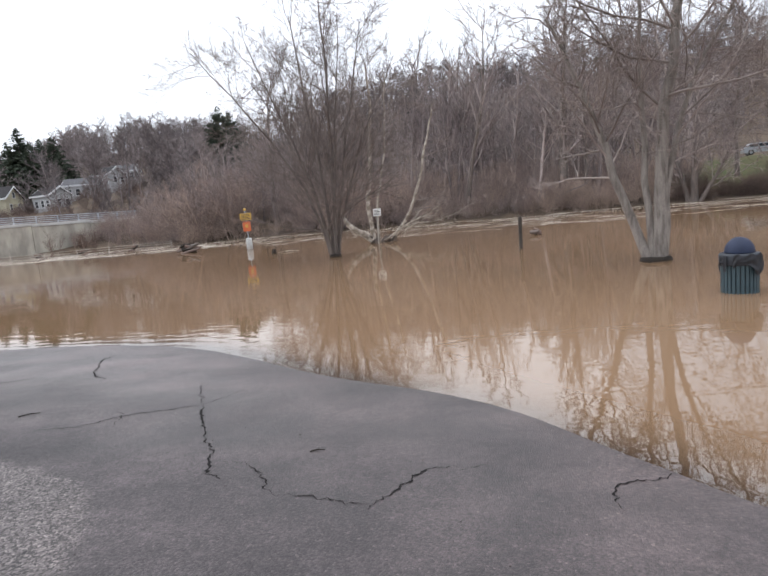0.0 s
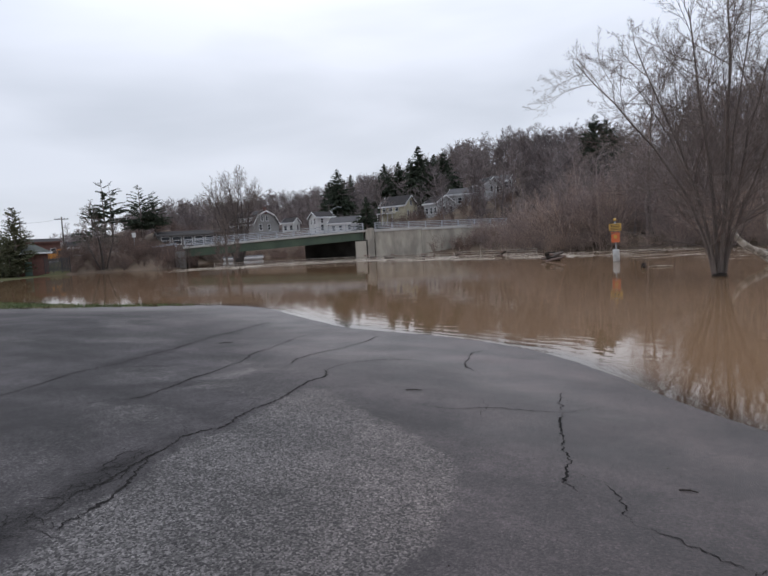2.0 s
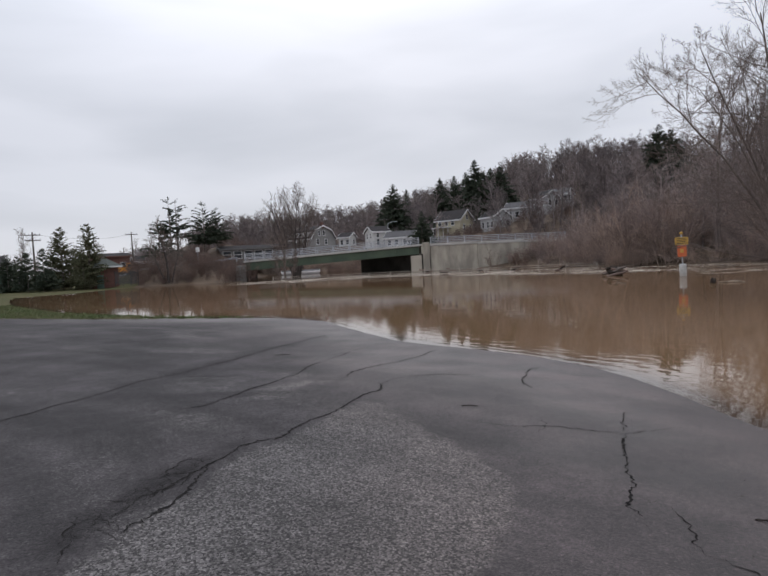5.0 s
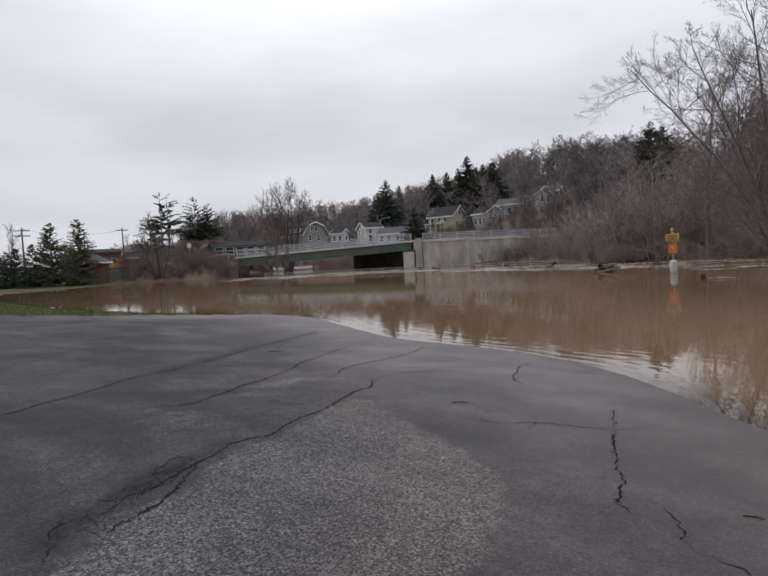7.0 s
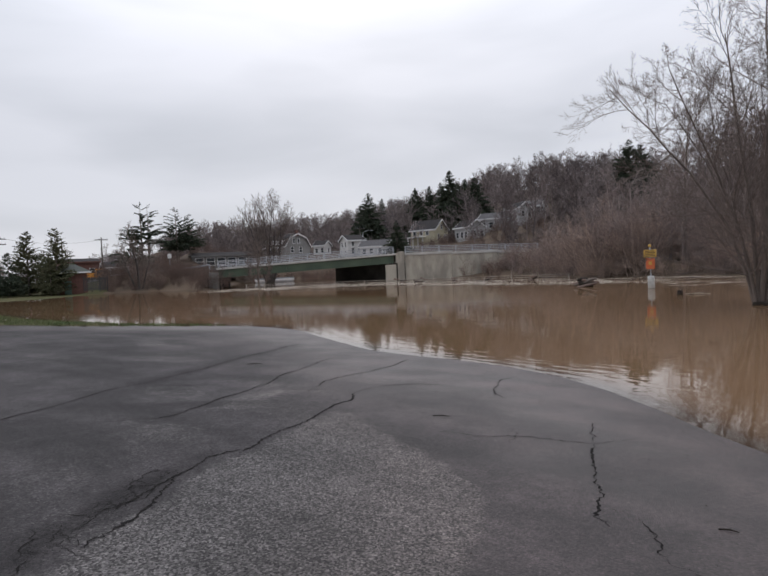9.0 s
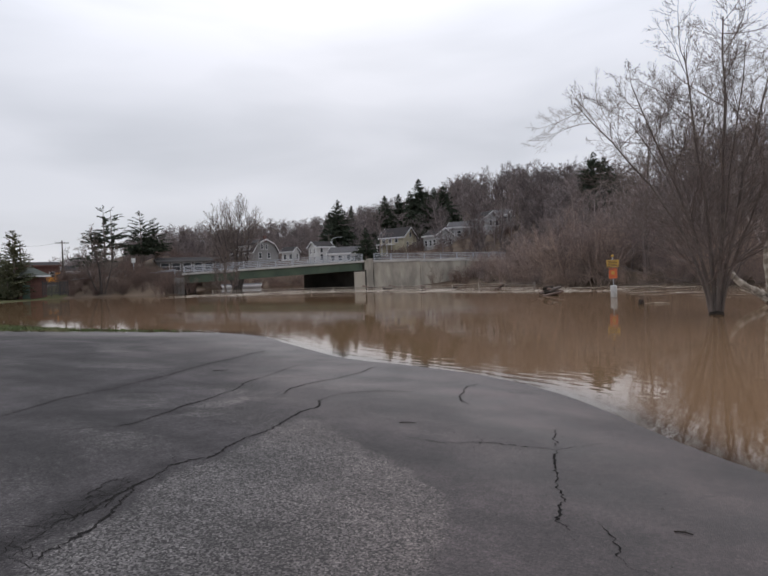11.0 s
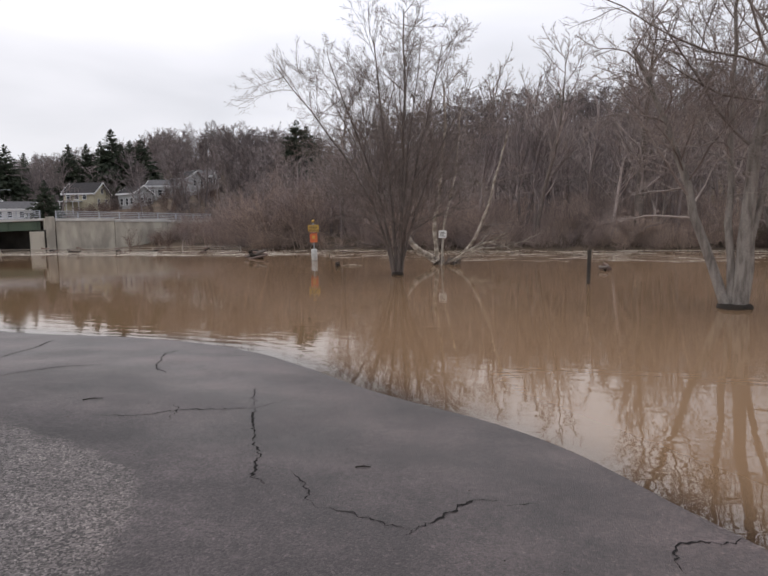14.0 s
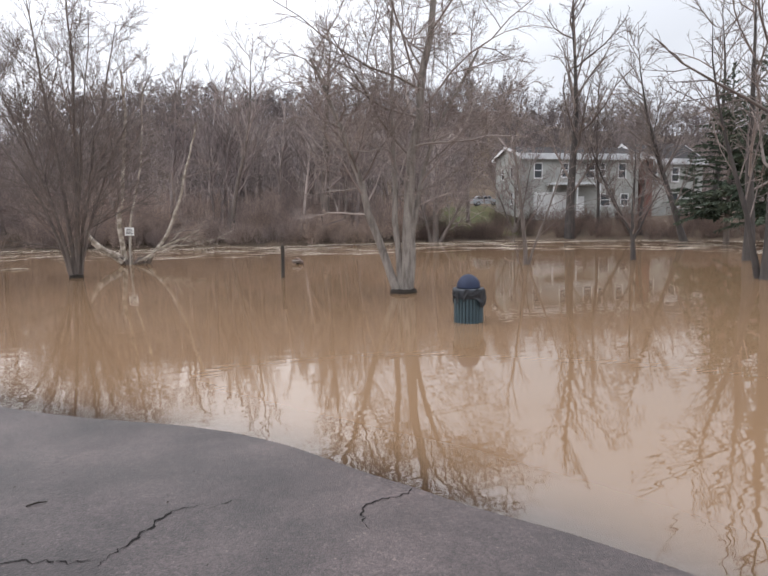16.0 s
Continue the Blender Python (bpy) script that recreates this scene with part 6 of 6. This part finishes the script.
# houses beyond the bridge
h1 = house("gambrel_house", at_bearing(48.9, 152, 6.2, -48), 8.5, 9.0, 2.3, 5.2, M["siding_grey"], M["shingle"], "grey gambrel-roofed house with white dormers", shape="gambrel",
           fronts=((1.5, 0.5, 1, 1.3), (4.0, 0.5, 1, 1.3), (6.5, 0.5, 1, 1.3)), right=((2.5, 0.6, 0.9, 1.3), (5.5, 0.6, 0.9, 1.3), (3.2, 2.9, 0.7, 1.1), (4.8, 2.9, 0.7, 1.1)), chimney=(8.3, 0.7))
part("dormer", boxm(0.8, 7.6, 0.1, 2.0, 2.6, 3.7, 0.03), M["siding_white"], h1, "long white dormer")
for x in (1.6, 3.3, 5.0, 6.7):
    window(h1, x, 0.08, 2.8, 0.9, 0.7, 0)
house("low_porch_building", at_bearing(55.2, 121, gz(*polar(54, 121)[:2]) + 0.6, 7), 17.0, 5.0, 2.3, 2.9, M["siding_slate"], M["shingle"], "low grey building with a row of dark openings",
      fronts=tuple((1.2 + i * 2.1, 0.5, 1.5, 1.4) for i in range(8)), trim="siding_slate")
house("small_pale_house", at_bearing(43.9, 165, 6.2, -30), 3.4, 4.0, 2.7, 3.9, M["siding_white"], M["shingle"], "small pale house with a white porch", fronts=((1.0, 0.6, 0.8, 1.3), (2.8, 0.6, 0.8, 1.3)), right=((2.5, 0.8, 0.8, 1.2),))
house("white_house", at_bearing(40.5, 142, 5.0, 22) @ pose(0, 0, 0, 0, 0, 0), 4.4, 5.6, 3.9, 5.2, M["siding_white"], M["shingle"], "white clapboard house with a dark roof",
      fronts=((1.2, 0.8, 0.7, 1.3), (3.0, 0.8, 0.7, 1.3), (1.2, 2.6, 0.6, 1.0)), sides=((1.6, 2.4, 0.7, 1.2), (3.9, 2.4, 0.7, 1.2), (1.6, 0.3, 0.7, 1.2)))
house("white_house_wing", at_bearing(39.4, 140, 4.6, -22), 7.0, 4.6, 2.5, 3.9, M["siding_white"], M["roof_grey"], "white low house wing with grey roof",
      fronts=((1.2, 0.7, 0.8, 1.2), (3.0, 0.7, 0.8, 1.2), (5.2, 0.7, 0.8, 1.2)), right=((2.3, 0.9, 0.7, 1.1),))
h4 = house("yellow_house", at_bearing(34.3, 150, 6.8, -33), 7.2, 6.6, 4.2, 6.6, M["siding_yellow"], M["shingle"], "tall pale yellow house with a white porch",
           fronts=((1.2, 2.9, 0.8, 1.3), (3.2, 2.9, 0.8, 1.3), (5.0, 2.9, 0.8, 1.3)), right=((3.3, 4.3, 0.8, 1.1), (1.8, 1.6, 0.7, 1.3), (4.8, 1.6, 0.7, 1.3)))
part("porch_roof", boxm(-0.3, 4.6, -1.6, -0.05, 2.3, 2.5, 0.03), M["trim_white"], h4, "white porch roof")
for x in (0.0, 1.5, 3.0, 4.4):
    part("porch_post", boxm(x - 0.07, x + 0.07, -1.5, -1.36, -1.0, 2.29), M["trim_white"], h4)
for az, d, up, w, dd, h, ridge, turn, roof in ((30.0, 141, 0.2, 5.2, 5, 3.2, 4.8, -55, "shingle"), (27.6, 146, 0.8, 6.6, 5, 3.0, 4.4, -20, "roof_grey"), (25.3, 148, 1.2, 5.0, 5, 2.8, 4.4, -50, "shingle"), (23.7, 150, 1.4, 5.0, 5, 2.6, 4.0, -20, "roof_grey")):
    house("hillside_house", at_bearing(az, d, gz(*polar(az, d)[:2]) + up, turn), w, dd, h, ridge, M["siding_dull"], M[roof], "white hillside house half hidden by bare trees",
          fronts=((1.2, 0.8, 0.9, 1.3), (3.0, 0.8, 0.9, 1.3), (4.6, 0.8, 0.9, 1.3)), sides=((2, 1.0, 0.9, 1.3), (4, 1.0, 0.9, 1.3)), right=((2, 1.0, 0.9, 1.3), (4, 1.0, 0.9, 1.3)))
# made-up low block: stands in for a bright strip of water under the bridge
house("river_shed", at_bearing(49.6, 119, gz(*polar(48, 119)[:2]) - 0.2, 0), 7.5, 3.5, 0.9, 1.2, M["siding_dull"], M["roof_grey"], "low pale block added for the bright strip beyond the bridge", over=0.1)
house("far_white_house", at_bearing(42.3, 300, 17.0, 20), 9, 7, 4, 6, M["siding_white"], M["shingle"], "white house high on the wooded hill", fronts=((2, 1, 1, 1.4), (6, 1, 1, 1.4)))

# left bank: brick hut, green shed, brick block
hut = thing("brick_hut", at_bearing(66.3, 92, gz(*polar(66, 93)[:2]) + 0.5, 5), "small brick hut with a green pyramid roof", "building")
part("wall", boxm(0, 3.4, 0, 3.4, -1.2, 2.6, 0.02), M["brick"], hut, "red brick wall")
bm = bmesh.new()
low = [bm.verts.new(c) for c in ((-0.5, -0.5, 2.6), (3.9, -0.5, 2.6), (3.9, 3.9, 2.6), (-0.5, 3.9, 2.6))]
tip = bm.verts.new((1.7, 1.7, 4.0))
bm.faces.new(low[::-1])
for i in range(4):
    bm.faces.new((low[i], low[(i + 1) % 4], tip))
part("roof", bm, M["shingle_green"], hut, "green shingled pyramid roof")
part("fascia", boxm(-0.52, 3.92, -0.56, -0.51, 2.42, 2.62), M["trim_white"], hut)
part("door", boxm(0.5, 1.4, -0.06, -0.004, -0.7, 1.4, 0.01), M["siding_green"], hut, "green door")
shed = house("green_shed", at_bearing(77.8, 96, 0.8, 6), 9.0, 7.0, 3.2, 4.6, M["siding_green"], M["shingle"], "long green shed with a pale band under the roof", fronts=((6.5, 1.0, 0.8, 0.9), (4.0, 1.0, 0.8, 0.9)))
part("wall_band", boxm(-0.2, 9.2, -0.06, -0.012, 2.5, 3.0), M["siding_white"], shed, "pale band")
house("brick_block", at_bearing(66.2, 150, 2.6, 5), 8.0, 8.0, 3.6, 4.4, M["brick"], M["shingle"], "flat red brick block beyond the road", fronts=((1.5, 1, 1, 1.2), (4, 1, 1, 1.2), (6.5, 1, 1, 1.2)), trim="brick")
house("pale_garage", at_bearing(62.8, 150, 2.4, 5), 7.0, 6.0, 2.4, 3.6, M["siding_white"], M["shingle"], "pale low garage beside the road", fronts=((2, 0.8, 1.2, 1), (5, 0.8, 1.2, 1)))

M["fence_dark"] = material("dark_fence_slats", (0.05, 0.05, 0.05), 0.8, second=(0.035, 0.035, 0.036), scale=4)
yard = thing("yard_fence", at_bearing(64.5, 90, 0.5, 8), "dark slatted yard fence beside the hut", "fence")
for i in range(4):
    part("fence_post", boxm(i * 1.0 - 0.05, i * 1.0 + 0.05, -0.05, 0.05, -0.2, 2.0, 0.01), M["fence_dark"], yard)
for i in range(17):
    part("slat", boxm(0.1 + i * 0.163, 0.1 + i * 0.163 + 0.10, -0.075, -0.052, 0.05, 1.85), M["fence_dark"], yard)
for z in (0.3, 1.6):
    part("rail", boxm(0, 3.0, -0.05, -0.02, z, z + 0.08), M["fence_dark"], yard)

# guard rail along the approach road
guard = thing("guard_rail", Matrix.Identity(4), "galvanised roadside guard rail on the embankment", "guard rail")
A, B = polar(64.5, 122), polar(53.8, 96)
run = (B - A).length
guard.matrix_basis = pose(A.x, A.y, 0, 0, 0, math.degrees(math.atan2(B.y - A.y, B.x - A.x)))
za, zb = gz(A.x, A.y), 3.0
for i in range(12):
    x = run * i / 11
    z = za + (zb - za) * i / 11
    part("rail_post", boxm(x - 0.06, x + 0.06, -0.05, 0.08, z - 1.2, z + 0.72), M["galvanised"], guard)
bm = boxm(0, run, -0.11, -0.055, 0.38, 0.7, 0.03)
for v in bm.verts:
    v.co.z += za + (zb - za) * v.co.x / run
part("beam", bm, M["galvanised"], guard)

# ------------------------------------------------------------------ poles
M["pole_wood"] = material("grey_utility_pole", (0.10, 0.085, 0.072), 0.95, second=(0.07, 0.06, 0.052), scale=3)


def utility_pole(az, d, top, arms=1):
    p = polar(az, d)
    z = gz(p.x, p.y)
    h = 1.9 + d * math.tan(radians(top)) - z
    ob = thing("utility_pole", Matrix.Translation((p.x, p.y, z)) @ pose(0, 0, 0, 0, 0, az), "weathered wooden utility pole with crossarm", "utility pole", "utility poles")
    part("shaft", lathe([(0.17, -0.5), (0.15, h * 0.5), (0.11, h)], 9), M["pole_wood"], ob, smooth=True)
    for i in range(arms):
        arm = part("crossarm", boxm(-1.2, 1.2, -0.17, -0.05, h - 0.6 - i * 0.9, h - 0.45 - i * 0.9), M["pole_wood"], ob)
        for x in (-1.1, -0.5, 0.5, 1.1):
            part("insulator", boxm(x - 0.05, x + 0.05, -0.15, -0.07, h - 0.446 - i * 0.9, h - 0.26 - i * 0.9), M["galvanised"], arm)
    return Vector((p.x, p.y, z + h - 0.3))


tops = [utility_pole(70.6, 118, 4.0, 2), utility_pole(66.0, 150, 3.5), utility_pole(62.9, 135, 3.8), utility_pole(39.3, 150, 4.1)]
for a, b in zip(tops[:2], tops[1:3]):
    cu = bpy.data.curves.new("wire", "CURVE")
    cu.dimensions, cu.bevel_depth = "3D", 0.018
    sp = cu.splines.new("POLY")
    sp.points.add(10)
    for i in range(11):
        q = a.lerp(b, i / 10)
        sp.points[i].co = (q.x, q.y, q.z - 1.6 * (i / 10) * (1 - i / 10), 1)
    cu.materials.append(M["fence_dark"])
    tagged(new("overhead_wire", cu), "black overhead wire between utility poles", "wire", "overhead wires")
lamp_at = polar(39.0, 149)
lamp = thing("street_lamp_arm", Matrix.Translation((lamp_at.x, lamp_at.y, gz(lamp_at.x, lamp_at.y))) @ pose(0, 0, 0, 0, 0, 39), "grey street lamp with a curved arm", "street lamp")
part("shaft", lathe([(0.1, -0.3), (0.07, 5.3)], 8), M["galvanised"], lamp)
v, f = tubes([(np.array([[[0, 0, 5.2], [0.6, 0, 5.6], [1.3, 0, 5.8], [2.0, 0, 5.75]]]), np.array([[0.05, 0.05, 0.045, 0.04]]), 7)])
part("arm", mesh_from("arm", v, f, M["galvanised"], True), None, lamp)
part("lamp_head", boxm(1.9, 2.5, -0.12, 0.12, 5.68, 5.82, 0.03), M["galvanised"], lamp)
board = thing("road_sign", at_bearing(57.3, 98, 3.2, 0), "small white road sign on a post", "sign")
part("pole", boxm(-0.04, 0.04, -0.04, 0.04, -0.6, 2.4), M["galvanised"], board)
part("plate", boxm(-0.3, 0.3, -0.07, -0.045, 1.7, 2.4, 0.01), M["sign_white"], board)

# ------------------------------------------------------------------ vehicles
M["tyre"] = material("tyre_rubber", (0.02, 0.02, 0.02), 0.9)
M["rim"] = material("alloy_rim", (0.45, 0.46, 0.48), 0.4, 0.7)
M["lamp_red"] = material("red_lens", (0.35, 0.02, 0.02), 0.3)
M["lamp_clear"] = material("clear_lens", (0.7, 0.7, 0.72), 0.2)


def car(m, paint, label, tall=0.0, name="parked_car"):
    ob = thing(name, m, label, "car")
    ln, wd = 4.4, 1.75
    low = [(-2.2, 0.35), (2.2, 0.35), (2.2, 0.75 + tall), (1.2, 0.92 + tall), (-2.1, 0.95 + tall), (-2.2, 0.7)]
    part("body", prism(low, wd), paint, ob)
    cab = [(-1.9, 0.92 + tall), (1.1, 0.9 + tall), (0.35, 1.45 + tall), (-1.4, 1.47 + tall)]
    part("cabin", prism(cab, wd - 0.18), paint, ob)
    for x0, x1 in ((-1.45, -0.55), (-0.45, 0.55)):
        for s_ in (-1, 1):
            y = s_ * (wd / 2 - 0.09)
            part("side_window", boxm(x0, x1, y - 0.012, y + 0.012, 1.0 + tall, 1.36 + tall), M["glass_dark"], ob)
    for x in (-1.35, 1.35):
        for s_ in (-1, 1):
            w = part("wheel", lathe([(0.2, -0.1), (0.33, -0.09), (0.33, 0.09), (0.2, 0.1)], 16), M["tyre"], ob)
            w.matrix_basis = pose(x, s_ * (wd / 2 - 0.06), 0.33, 90, 0, 0)
            part("rim", lathe([(0.19, -0.115), (0.19, 0.115)], 12), M["rim"], w)
    for s_ in (-1, 1):
        part("headlight", boxm(2.16, 2.215, s_ * 0.62 - 0.17, s_ * 0.62 + 0.17, 0.62, 0.74), M["lamp_clear"], ob)
        part("tail_light", boxm(-2.215, -2.17, s_ * 0.66 - 0.12, s_ * 0.66 + 0.12, 0.7, 0.86), M["lamp_red"], ob)
    return ob


M["paint_silver"] = material("silver_paint", (0.45, 0.47, 0.5), 0.3, 0.3, second=(0.42, 0.44, 0.47), scale=2)
M["paint_white"] = material("white_paint", (0.7, 0.7, 0.7), 0.35, second=(0.64, 0.64, 0.64), scale=2)
M["paint_yellow"] = material("yellow_orange_paint", (0.75, 0.30, 0.03), 0.4, second=(0.65, 0.25, 0.03), scale=2)
p = polar(-33.5, 90)
car(pose(p.x, p.y, gz(p.x, p.y) + 0.02, 0, 0, -20), M["paint_silver"], "silver car parked on the grass by the house")
p = polar(72.6, 125)
car(pose(p.x, p.y, gz(p.x, p.y) + 0.02, 0, 0, 75), M["paint_white"], "white car parked beside the green shed")
p = polar(63.8, 112)
truck = thing("yellow_truck", pose(p.x, p.y, gz(p.x, p.y) + 0.02, 0, 0, 60), "yellow-orange work truck on the road", "truck")
part("cab", prism([(0.6, 0.5), (2.4, 0.5), (2.4, 1.3), (1.9, 2.2), (0.6, 2.2)], 1.9), M["paint_yellow"], truck)
part("bed", boxm(-2.4, 0.55, -0.95, 0.95, 0.6, 1.5, 0.04), M["paint_yellow"], truck)
part("windscreen", prism([(2.42, 1.34), (2.46, 1.34), (1.98, 2.12), (1.94, 2.12)], 1.6), M["glass_dark"], truck)
part("side_window", boxm(0.85, 1.75, -0.965, -0.952, 1.4, 2.0), M["glass_dark"], truck)
for x in (-1.5, 1.6):
    for s_ in (-1, 1):
        w = part("wheel", lathe([(0.2, -0.13), (0.4, -0.12), (0.4, 0.12), (0.2, 0.13)], 16), M["tyre"], truck)
        w.matrix_basis = pose(x, s_ * 0.85, 0.4, 90, 0, 0)
        part("rim", lathe([(0.2, -0.14), (0.2, 0.14)], 12), M["rim"], w)
